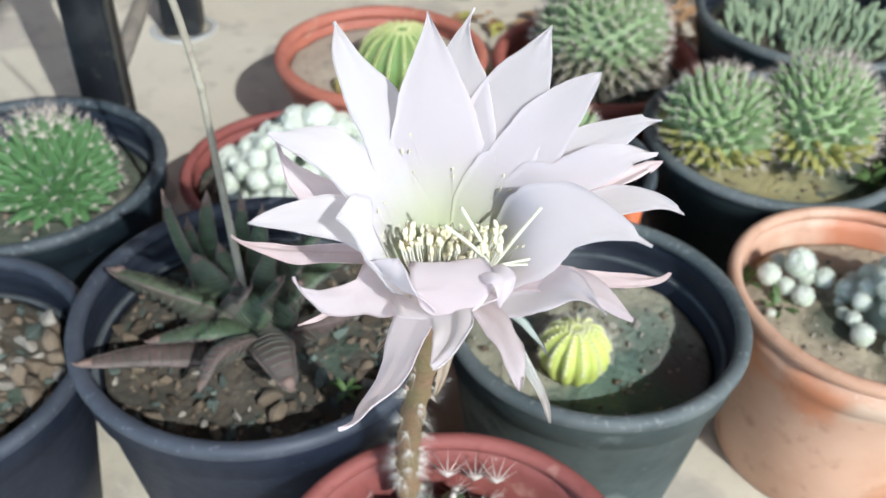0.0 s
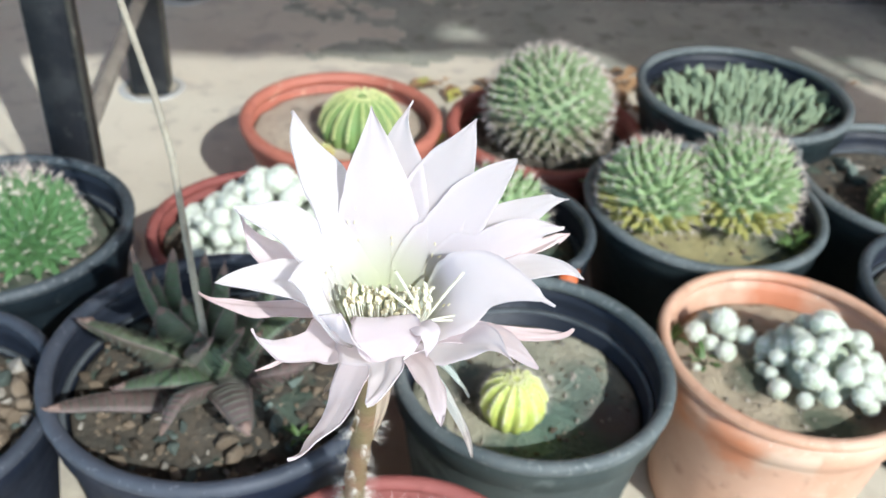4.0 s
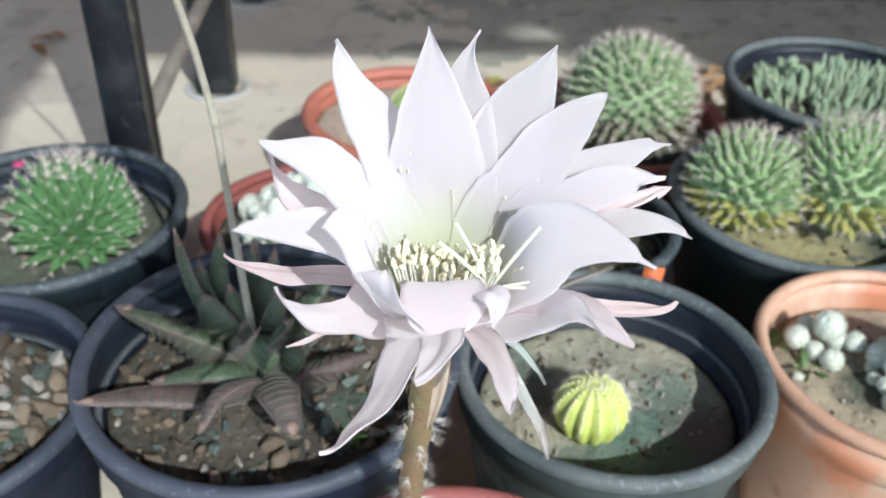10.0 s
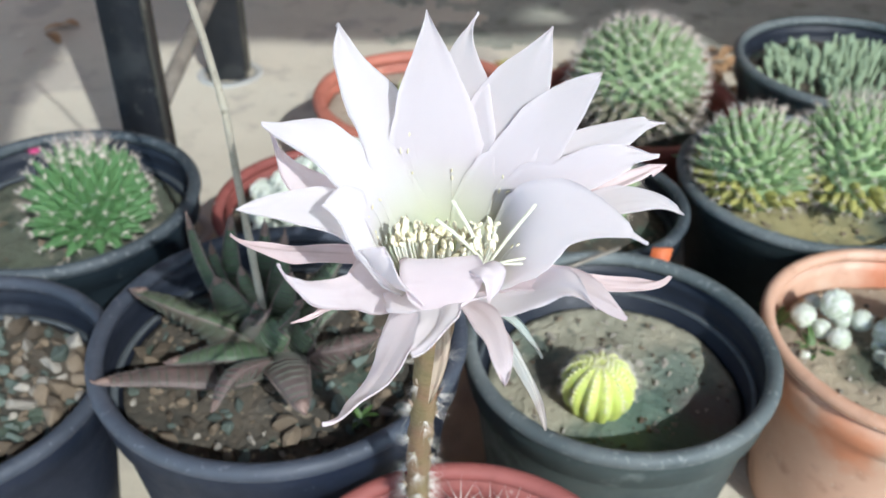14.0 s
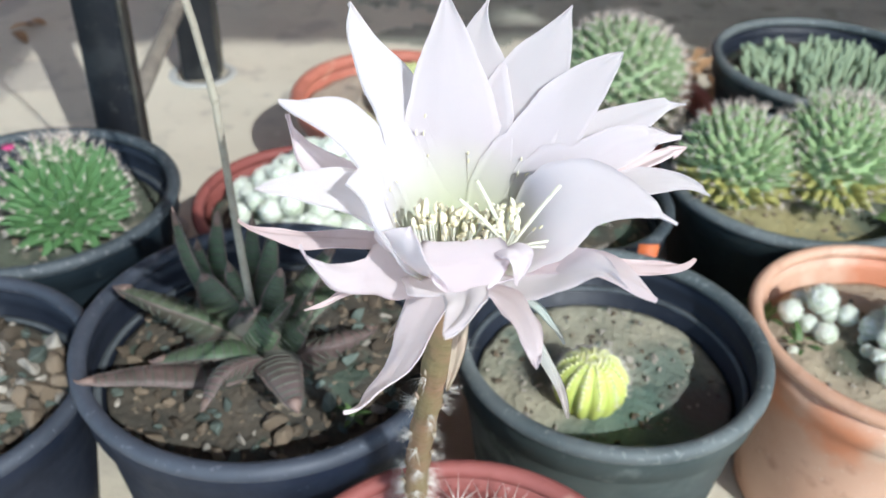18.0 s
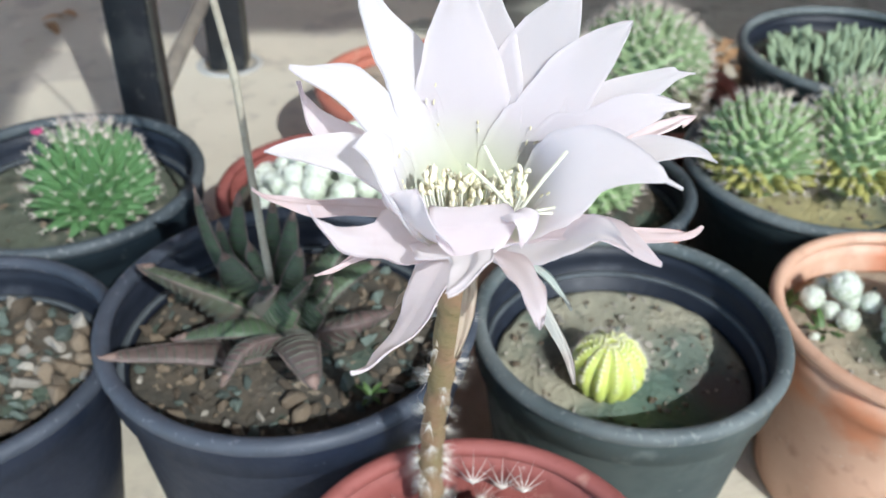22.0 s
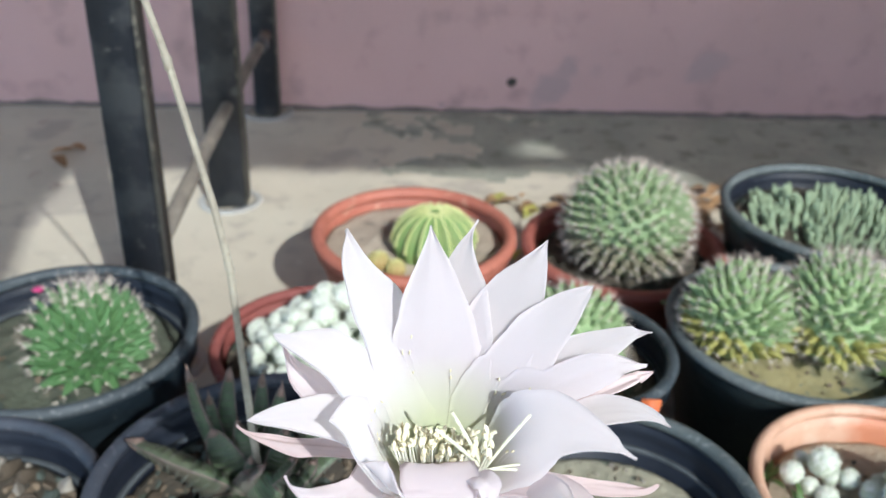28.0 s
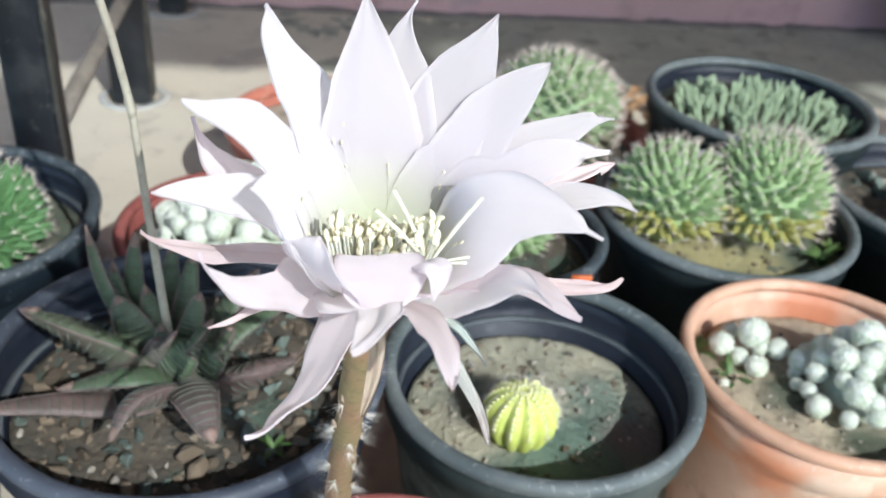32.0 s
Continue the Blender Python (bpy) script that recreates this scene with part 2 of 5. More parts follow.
M_LIME = mat("yellow_green_skin", (0.58, 0.63, 0.16), 0.6, (0.50, 0.58, 0.13), 40, 0.2, 250, sub=0.35)
M_LIMER = mat("lime_rib_crest", (0.76, 0.76, 0.38), 0.7, (0.68, 0.70, 0.28), 60)
M_FRESH = mat("fresh_green_skin", (0.15, 0.260, 0.075), 0.65, (0.19, 0.25, 0.080), 50, 0.2, 250)
M_SPINE = mat("straw_spine", (0.56, 0.50, 0.40), 0.7, (0.44, 0.36, 0.28), 200)
M_SPINEW = mat("white_spine", (0.72, 0.68, 0.62), 0.7, (0.62, 0.56, 0.50), 200)
M_WHITEB = mat("white_woolly_cactus", (0.81, 0.81, 0.76), 0.95, (0.64, 0.68, 0.56), 3.5, 0.3, 14, spec=0.1)
M_MOUND = mat("pale_woolly_mound", (0.46, 0.50, 0.40), 0.95, (0.34, 0.39, 0.28), 90, 0.8, 260)
M_WHITEG = mat("pale_green_cactus_skin", (0.60, 0.65, 0.50), 0.8, (0.48, 0.54, 0.39), 4, 0.3, 14)
M_HAW = mat("dark_haworthia_leaf", (0.066, 0.106, 0.054), 0.55, (0.080, 0.094, 0.056), 26, 0.2, 200)
M_HAWTIP = mat("reddish_leaf_margin", (0.150, 0.100, 0.090), 0.6, (0.095, 0.070, 0.062), 60, 0.2, 200)
M_STALK = mat("dry_flower_stalk", (0.36, 0.33, 0.26), 0.75, (0.27, 0.24, 0.19), 60)
M_MAGENTA = mat("magenta_flower", (0.60, 0.06, 0.22), 0.6, (0.5, 0.04, 0.18), 100)
M_LEAFB = mat("dry_leaf", (0.36, 0.22, 0.11), 0.8, (0.25, 0.14, 0.07), 60, 0.3, 200, per_object=0.4)
M_LEAFY = mat("yellowed_leaf", (0.48, 0.44, 0.10), 0.7, (0.34, 0.34, 0.10), 60, 0.3, 200, per_object=0.3)
M_GREENLEAF = mat("small_green_leaf", (0.085, 0.15, 0.04), 0.6, (0.06, 0.11, 0.03), 60)
M_STRAP = mat("orange_strap", (0.62, 0.16, 0.04), 0.6, (0.5, 0.11, 0.03), 60)
M_PURPLE = mat("purple_plastic", (0.34, 0.17, 0.45), 0.5, (0.28, 0.13, 0.38), 30)
M_ROOF = mat("unseen_roof_boards", (0.13, 0.115, 0.10), 0.9, (0.09, 0.08, 0.07), 6)
M_OUT = mat("dusty_yard", (0.36, 0.31, 0.24), 0.95, (0.28, 0.24, 0.19), 2, 0.4, 40)
M_YARD = mat("grey_block_wall", (0.30, 0.28, 0.25), 0.95, (0.22, 0.20, 0.18), 2, 0.4, 40)
M_LEAFP = mat("pale_dry_leaf", (0.50, 0.42, 0.34), 0.8, (0.42, 0.34, 0.27), 60, 0.2, 200)
M_LEDGE = mat("worn_pot_ledge", (0.095, 0.108, 0.118), 0.8, (0.050, 0.060, 0.068), 40, 0.2, 200)
M_MOSSY = mat("sandy_soil_with_algae", (0.42, 0.39, 0.29), 0.95, (0.27, 0.27, 0.20), 34, 1.0, 300, spots=[((0.15, 0.18, 0.14), 22, 0.57), ((0.10, 0.12, 0.10), 60, 0.62), ((0.42, 0.38, 0.30), 210, 0.64)], zones=[((0.095, 0.150, 0.120), (0.026, -0.034, 0), 0.030, 0.050), ((0.090, 0.135, 0.110), (-0.020, -0.050, 0), 0.010, 0.022), ((0.16, 0.13, 0.12), (0.050, -0.014, 0), 0.012, 0.024), ((0.12, 0.125, 0.105), (-0.034, 0.002, 0), 0.008, 0.018), ((0.14, 0.185, 0.150), (0.036, 0.012, 0), 0.010, 0.026)])
M_GREENSOIL = mat("dark_green_soil", (0.105, 0.120, 0.085), 0.95, (0.075, 0.080, 0.058), 30, 1.0, 300, spots=[((0.20, 0.185, 0.14), 24, 0.57), ((0.055, 0.070, 0.050), 60, 0.58)])
M_MOSSPOT = mat("crumbly_soil_with_dark_moss", (0.42, 0.355, 0.25), 0.95, (0.32, 0.265, 0.20), 30, 1.0, 300, spots=[((0.17, 0.15, 0.12), 40, 0.60)], zones=[((0.055, 0.075, 0.050), (-0.022, -0.008, 0), 0.010, 0.022), ((0.060, 0.080, 0.052), (0.012, -0.046, 0), 0.012, 0.024), ((0.20, 0.15, 0.13), (0.046, -0.030, 0), 0.010, 0.022)])
M_TWINSOIL = mat("yellow_mossy_soil", (0.36, 0.31, 0.15), 0.95, (0.25, 0.23, 0.12), 34, 1.0, 300, spots=[((0.40, 0.34, 0.25), 26, 0.60), ((0.11, 0.12, 0.085), 50, 0.60)], zones=[((0.075, 0.095, 0.070), (0.060, -0.030, 0), 0.022, 0.044), ((0.09, 0.10, 0.08), (-0.066, 0.0, 0), 0.012, 0.026)])
M_SANDP = mat("pale_sand", (0.46, 0.385, 0.30), 0.95, (0.36, 0.30, 0.235), 30, 0.8, 300, spots=[((0.24, 0.21, 0.17), 50, 0.62)])
M_GREYGREEN = mat("green_grey_cement", (0.37, 0.36, 0.29), 0.95, (0.29, 0.29, 0.235), 12, 0.5, 160, spots=[((0.22, 0.23, 0.18), 22, 0.58)])

# ---- building tools ----
RNG = random.Random(7)


def link_mesh(name, bm, material, parent=None, label="", smooth=True):
    me = bpy.data.meshes.new(name)
    bm.normal_update()
    bm.to_mesh(me)
    bm.free()
    me.materials.append(material)
    if smooth:
        me.shade_smooth()
    ob = new(name, me)
    if parent is not None:
        ob.parent = parent
    if label:
        ob["label"] = label
    return ob


def part(name, bm, material, parent, label="", smooth=True):
    return link_mesh(name, bm, material, parent, label, smooth)


def thing(name, label, category, place=(0, 0, 0), group="", kind=""):
    ob = new(name)
    ob.empty_display_size = 0.02
    ob.location = place
    return tagged(ob, label, category, group, kind)


def lathe(profile, seg=64, wobble=0.0, squash=1.0):
    """A surface of revolution about z from (radius, height) pairs; pairs of radius 0 close it."""
    bm = bmesh.new()
    rings = []
    for r, z in profile:
        if r < 1e-6:
            rings.append([bm.verts.new((0, 0, z))])
        else:
            ring = []
            for k in range(seg):
                a = 2 * math.pi * k / seg
                q = r * (1 + wobble * math.sin(2 * a + 1.0) + wobble * 0.5 * math.sin(3 * a))
                ring.append(bm.verts.new((q * math.cos(a), q * math.sin(a) * squash, z)))
            rings.append(ring)
    for a, b in zip(rings, rings[1:]):
        for k in range(seg):
            k2 = (k + 1) % seg
            if len(a) == 1 and len(b) > 1:
                bm.faces.new((a[0], b[k2], b[k]))
            elif len(b) == 1 and len(a) > 1:
                bm.faces.new((a[k], a[k2], b[0]))
            elif len(a) > 1:
                bm.faces.new((a[k], a[k2], b[k2], b[k]))
    return bm


def tube_into(bm, points, radii, seg=8, cap=True):
    """Adds a round tube along the points to bm."""
    rings, side = [], None
    for i, p in enumerate(points):
        t = (points[min(i + 1, len(points) - 1)] - points[max(i - 1, 0)]).normalized()
        if side is None:
            side = t.orthogonal().normalized()
        side = (side - t * side.dot(t)).normalized()
        up = t.cross(side)
        rings.append([bm.verts.new(p + radii[i] * (side * math.cos(2 * math.pi * k / seg) + up * math.sin(2 * math.pi * k / seg))) for k in range(seg)])
    for a, b in zip(rings, rings[1:]):
        for k in range(seg):
            bm.faces.new((a[k], a[(k + 1) % seg], b[(k + 1) % seg], b[k]))
    if cap:
        bm.faces.new(rings[0][::-1])
        bm.faces.new(rings[-1])
    return bm


def box_into(bm, size, m=Matrix.Identity(4), bevel=0.0):
    made = bmesh.ops.create_cube(bm, size=1.0, matrix=m @ Matrix.Diagonal((*size, 1)))
    if bevel:
        edges = list({e for v in made["verts"] for e in v.link_edges})
        bmesh.ops.bevel(bm, geom=edges, offset=bevel, segments=2, affect="EDGES")
    return bm


def spike_into(bm, base, tip, w):
    """A thin three-sided spine."""
    d = (tip - base).normalized()
    s = d.orthogonal().normalized()
    u = d.cross(s)
    ring = [bm.verts.new(base + w * (s * math.cos(a) + u * math.sin(a))) for a in (0, 2.094, 4.189)]
    end = bm.verts.new(tip)
    for k in range(3):
        bm.faces.new((ring[k], ring[(k + 1) % 3], end))


def bezier(p0, p1, p2, p3, u):
    v = 1 - u
    return p0 * v**3 + p1 * 3 * v * v * u + p2 * 3 * v * u * u + p3 * u**3


def fib_dirs(n, low=-0.35):
    """Directions in a sunflower spiral from the crown down to the height low."""
    out = []
    for k in range(n):
        z = 1 - (k + 0.5) / n * (1 - low)
        a = k * 2.39996
        s = math.sqrt(max(0, 1 - z * z))
        out.append(Vector((s * math.cos(a), s * math.sin(a), z)))
    return out

# ---- setting: cement porch floor, pink wall, yard, added unseen roof and walls ----
WALL_TURN = math.atan2(0.13, 1.19)
WALL_AT = Vector((-0.118, 1.30, 0))


def slab(name, x0, x1, y0, y1, z0, z1, material, label, category, turn=0.0, pivot=(0, 0, 0), cuts=0):
    bm = bmesh.new()
    box_into(bm, (x1 - x0, y1 - y0, z1 - z0), Matrix.Translation(((x0 + x1) / 2, (y0 + y1) / 2, (z0 + z1) / 2)), 0.004)
    ob = link_mesh(name, bm, material, smooth=False)
    ob.matrix_world = Matrix.Translation(pivot) @ Matrix.Rotation(turn, 4, "Z")
    return tagged(ob, label, category, kind="structure")


def floor_height(x, y):
    return 0.0025 * noise.noise((x * 3, y * 3, 0)) + 0.0004 * noise.noise((x * 14, y * 14, 3))


def cement_floor():
    bm = bmesh.new()
    n = 110
    grid = {}
    for i in range(n + 1):
        for j in range(n + 1):
            x, y = -2.6 + 5.2 * i / n, -1.9 + 3.6 * j / n
            grid[i, j] = bm.verts.new((x, y, floor_height(x, y)))
    for i in range(n):
        for j in range(n):
            bm.faces.new((grid[i, j], grid[i + 1, j], grid[i + 1, j + 1], grid[i, j + 1]))
    return tagged(link_mesh("floor", bm, M_FLOOR), "worn beige cement floor with grey stains", "floor", kind="structure")


cement_floor()


def grey_green_patch():
    """A darker grey-green patch of cement along the foot of the wall, with ragged edges."""
    bm = bmesh.new()
    verts = {}
    step = 0.008
    for i in range(150):
        for j in range(46):
            x, y = -0.16 + step * i, 1.055 + step * j
            far = WALL_AT.y + math.tan(WALL_TURN) * (x - WALL_AT.x) - 0.012
            edge = min((y - 1.055) / 0.05, (x + 0.16) / 0.25)
            if y > far or edge + 0.9 * noise.noise((x * 16, y * 16, 7)) + 0.5 * noise.noise((x * 50, y * 50, 2)) < 0.42:
                continue
            q = []
            for a, b in ((i, j), (i + 1, j), (i + 1, j + 1), (i, j + 1)):
                if (a, b) not in verts:
                    vx, vy = -0.16 + step * a, 1.055 + step * b
                    verts[a, b] = bm.verts.new((vx, vy, floor_height(vx, vy) + 0.0016))
                q.append(verts[a, b])
            bm.faces.new(q)
    ob = link_mesh("trim", bm, M_GREYGREEN)
    return tagged(ob, "darker grey-green patch on the cement along the wall", "floor stain", kind="structure")


grey_green_patch()
wall = slab("wall_north", -3.0, 3.0, 0, 0.12, -0.05, 2.6, M_WALL, "dusty pink painted wall with dirt along its foot", "wall", WALL_TURN, WALL_AT)
ground = slab("ground", -60, 60, -60, 60, -0.14, -0.06, M_OUT, "dusty bare earth yard beyond the porch", "ground")


def inside(x, y, corners):
    """Whether a point lies in a convex outline given anticlockwise."""
    return all((bx - ax) * (y - ay) - (by - ay) * (x - ax) > 0 for (ax, ay), (bx, by) in zip(corners, corners[1:] + corners[:1]))


def unseen_roof():
    """Unseen roof added to block the sun. Its front edge runs along the wall and stops the sun short of it; it reaches
    farther out on one side. Gaps cut to shape let slips of sun through.
    """
    bm = bmesh.new()
    high = 2.35
    shift = Vector((SUN_TO.x, SUN_TO.y)) / -SUN_TO.z * high
    gaps = ROOF_GAPS
    box_into(bm, (4.12, 4.5, 0.04), Matrix.Translation((-0.94, -0.323, high + 0.02)))
    cell = 0.012
    verts = {}
    for i in range(118):
        for j in range(75):
            x, y = 1.12 + cell * i, -1.98 + cell * j
            fx, fy = x + cell / 2 + shift.x, y + cell / 2 + shift.y
            if fy < (1.096 + 0.14 * fx if fx < 0.5 else 0.95) or any(inside(fx, fy, g) for g in gaps):
                continue
            q = []
            for a, b in ((i, j), (i + 1, j), (i + 1, j + 1), (i, j + 1)):
                if (a, b) not in verts:
                    verts[a, b] = bm.verts.new((1.12 + cell * a, -1.98 + cell * b, high))
                q.append(verts[a, b])
            bm.faces.new(q)
    box_into(bm, (1.42, 2.97, 0.04), Matrix.Translation((1.83, 0.405, high + 0.02)))
    # unseen board added only to shade the left floor and pots
    side = Matrix.Translation((-0.402 - shift.x, 0.66 - shift.y, high + 0.06)) @ Matrix.Rotation(math.atan2(-1.0, 0.30), 4, "Z")
    box_into(bm, (0.86, 0.40, 0.03), side @ Matrix.Translation((0, -0.20, 0)))
    # unseen slats added to shade the right of the back floor
    along_b, across_b = Vector((0.515, -0.857, 0)), Vector((0.857, 0.515, 0))
    turn_b = Matrix.Rotation(math.atan2(-0.857, 0.515), 4, "Z")
    for c0, c1, e0, e1, z in ((1.20, 1.458, 2.35, 2.90, 2.42), (1.486, 1.503, 2.35, 3.2, 2.42), (1.549, 2.7, 2.35, 3.2, 2.42), (1.30, 2.7, 0.3, 2.42, 2.47)):
        box_into(bm, (e1 - e0, c1 - c0, 0.02), Matrix.Translation(across_b * (c0 + c1) / 2 + along_b * (e0 + e1) / 2 + Vector((-0.33, -0.23, z))) @ turn_b)
    ob = link_mesh("ceiling", bm, M_ROOF, smooth=False)
    return tagged(ob, "unseen grey board roof added to shade the porch", "roof", kind="structure")


# slips of sunlight on the floor that the gaps let through
ROOF_GAPS = [
    [(0.050, 1.158), (0.125, 1.166), (0.088, 1.218)],
    [(0.690, 0.930), (0.716, 0.944), (0.583, 1.192), (0.558, 1.186)],
    [(0.720, 0.965), (0.762, 0.975), (0.672, 1.168), (0.622, 1.160)],
    [(0.690, 1.226), (0.718, 1.236), (0.702, 1.284), (0.682, 1.276)],
    [(0.652, 1.296), (0.676, 1.296), (0.672, 1.330), (0.650, 1.332)],
]
unseen_roof()
# wall out of view, added to cut sky light at the back right
slab("wall_east", 1.25, 1.37, 0.45, 1.42, -0.05, 2.35, M_WALL, "unseen dusty pink side wall added to darken the right", "wall")

# also added and never in view; it blocks low sky from the front
slab("wall_south", -0.6, 7.0, -4.62, -4.5, -0.06, 1.9, M_YARD, "unseen plain grey yard wall added behind the viewpoint", "wall")


def wall_stain():
    """The dirty strip where the floor meets the wall."""
    bm = bmesh.new()
    a, b = [], []
    for k in range(181):
        x = -1.2 + 2.4 * k / 180
        h = 0.008 + 0.004 * noise.noise((x * 22, 0, 0)) + 0.004 * noise.noise((x * 70, 4, 0))
        a.append(bm.verts.new((x, -0.004, -0.002)))
        b.append(bm.verts.new((x, -0.003, max(0.003, h))))
    for k in range(180):
        bm.faces.new((a[k], a[k + 1], b[k + 1], b[k]))
    ob = link_mesh("trim", bm, mat("wall_foot_dirt", (0.19, 0.155, 0.145), 0.95, (0.12, 0.10, 0.095), 50))
    ob.matrix_world = Matrix.Translation(WALL_AT) @ Matrix.Rotation(WALL_TURN, 4, "Z")
    return tagged(ob, "dark dirt line along the foot of the wall", "wall trim", kind="structure")


wall_stain()


def wall_hole():
    bm = lathe([(0, 0.0), (0.0035, 0.0005), (0.0052, 0.001), (0.0065, 0.002), (0.0072, 0.0)], 20, 0.08)
    ob = link_mesh("wall_plug", bm, mat("dark_plug", (0.05, 0.045, 0.045), 0.8))
    x = 0.052
    y = WALL_AT.y + math.tan(WALL_TURN) * (x - WALL_AT.x)
    ob.matrix_world = Matrix.Translation((x, y - 0.002, 0.050)) @ Matrix.Rotation(WALL_TURN, 4, "Z") @ Matrix.Rotation(radians(90), 4, "X")
    return tagged(ob, "small dark plug hole low in the pink wall", "wall plug")


wall_hole()


# ---- black steel stand behind the pots ----
def post(x, y, w, turn, name="post"):
    t = thing("steel_post", "square black painted steel post standing on the cement", "post", (x, y, 0), "posts of the stand")
    bm = bmesh.new()
    box_into(bm, (w, w, 2.35), Matrix.Translation((0, 0, 1.175)) @ Matrix.Rotation(turn, 4, "Z"), 0.003)
    part("shaft", bm, M_METAL, t)
    # paler strip: dust and worn paint, with sunlight put into the colour
    bm = bmesh.new()
    box_into(bm, (0.002, w * 0.86, 2.34), Matrix.Rotation(turn, 4, "Z") @ Matrix.Translation((w / 2 + 0.001, 0, 1.172)))
    part("side_face", bm, M_DUSTY_SUNLIT, t, "dusty worn side face with sunlight in its colour")
    part("foot_ring", lathe([(0.028, 0.0), (0.037, 0.0), (0.037, 0.0012), (0.035, 0.0024), (0.028, 0.003), (0.028, 0.0)], 32, 0.03), M_FOOT, t, "pale cement ring round the foot")
    return t


M_FOOT = mat("pale_cement_ring", (0.44, 0.43, 0.40), 0.9, (0.38, 0.375, 0.35), 30, 0.4, 150)
M_DUSTY_SUNLIT = mat("dusty_worn_sunlit_paint", (0.13, 0.125, 0.105), 0.8, (0.07, 0.068, 0.06), 30, 0.3, 150, spots=[((0.24, 0.22, 0.18), 60, 0.6)])
TURN_S = radians(8)
post(-0.2495, 0.640, 0.031, TURN_S)
post(-0.279, 0.965, 0.040, TURN_S)
post(-0.305, 1.262, 0.033, TURN_S)


def brace_rod():
    t = thing("brace_rod", "weathered diagonal metal rod between the posts", "rod", (-0.244, 0.66, 0.0))
    bm = bmesh.new()
    a, b = Vector((0.001, 0.0, 0.116)), Vector((-0.050, 0.570, 0.126))
    pts = [a.lerp(b, k / 10) + Vector((0, 0, 0.004 * math.sin(k * 0.31))) for k in range(11)]
    tube_into(bm, pts, [0.0075] * 11, 12)
    part("rod", bm, M_RUST, t)
    bm = bmesh.new()
    tube_into(bm, [a.lerp(b, 0.90), a.lerp(b, 0.93)], [0.011, 0.011], 12)
    part("clamp", bm, M_METAL, t, "dark clamp at the rod's end")
    return t


brace_rod()

# ---- pots ----
def flower_pot(label, x, y, h, r, material, taper=0.72, lip=0.0042, collar=0.022, step=True, wobble=0.004):
    t = thing("plant_pot", label, "plant pot", (x, y, 0), "potted cacti")
    rb, wall_t = r * taper, 0.0028
    ri = r - lip * 0.9
    rc = r - lip * 0.75
    hs = h - collar
    rw = rc - 0.0035
    out = [(0, 0.003), (rb - 0.012, 0.003), (rb - 0.010, 0.0), (rb - 0.003, 0.0), (rb, 0.003), (rb + (rw - rb) * 0.5, hs * 0.5), (rw, hs - 0.003), (rw + 0.001, hs - 0.0012), (rc, hs), (rc + 0.0004, h - 0.008)]
    inn = [(ri - 0.0015, h - 0.008), (ri - 0.003, h - 0.016)]
    if step:
        inn += [(ri - 0.0035, h - 0.024), (ri - 0.0075, h - 0.0265)]
    inn += [(rb + (rw - rb) * 0.5 - 0.006, hs * 0.5), (rb - 0.006, 0.006), (0, 0.006)]
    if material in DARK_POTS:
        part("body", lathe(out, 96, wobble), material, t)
        part("inner_wall", lathe([out[-1]] + inn, 96, wobble), M_INSIDE_SHADE, t, "shiny inner wall with shade in its colour")
    else:
        part("body", lathe(out + inn, 96, wobble), material, t)
    if step:
        q, z = ri - 0.0058, h - 0.0252
        part("inner_ledge", lathe([(q + 0.0022, z - 0.0006), (q - 0.0012, z - 0.0008), (q - 0.0016, z + 0.0006), (q - 0.0004, z + 0.0012), (q + 0.0024, z + 0.001), (q + 0.0022, z - 0.0006)], 96, wobble), M_LEDGE, t, "worn pale inner ledge")
    rim = []
    for k in range(13):
        a = -0.3 * math.pi + k / 12 * 1.6 * math.pi
        rim.append((r - lip + lip * math.cos(a), h - lip + lip * math.sin(a)))
    part("rim", lathe(rim + [rim[0]], 96, wobble), {M_BLACK: M_RIM_BLACK, M_BLUE: M_RIM_BLUE, M_GREENPOT: M_RIM_GREEN, M_LIMEPOT: M_RIM_GREEN}.get(material, material), t)
    return t


def soil_in(x, y, z, r, material, label, dome=0.004, rough=0.002):
    bm = bmesh.new()
    n, rings = 72, 22
    top = bm.verts.new((0, 0, dome))
    prev = None
    for i in range(1, rings + 1):
        q = r * i / rings
        ring = []
        for k in range(n):
            a = 2 * math.pi * k / n
            px, py = q * math.cos(a), q * math.sin(a)
            hz = dome * (1 - (i / rings) ** 2) + rough * noise.noise(((x + px) * 60, (y + py) * 60, 1)) + rough * 0.6 * noise.noise(((x + px) * 190, (y + py) * 190, 5))
            ring.append(bm.verts.new((px, py, hz)))
        for k in range(n):
            if prev is None:
                bm.faces.new((top, ring[k], ring[(k + 1) % n]))
            else:
                bm.faces.new((prev[k], ring[k], ring[(k + 1) % n], prev[(k + 1) % n]))
        prev = ring
    low = [bm.verts.new((v.co.x * 0.97, v.co.y * 0.97, -0.02)) for v in prev]
    for k in range(n):
        bm.faces.new((prev[k], low[k], low[(k + 1) % n], prev[(k + 1) % n]))
    ob = link_mesh("potting_soil", bm, material)
    ob.location = (x, y, z)
    return tagged(ob, label, "soil")


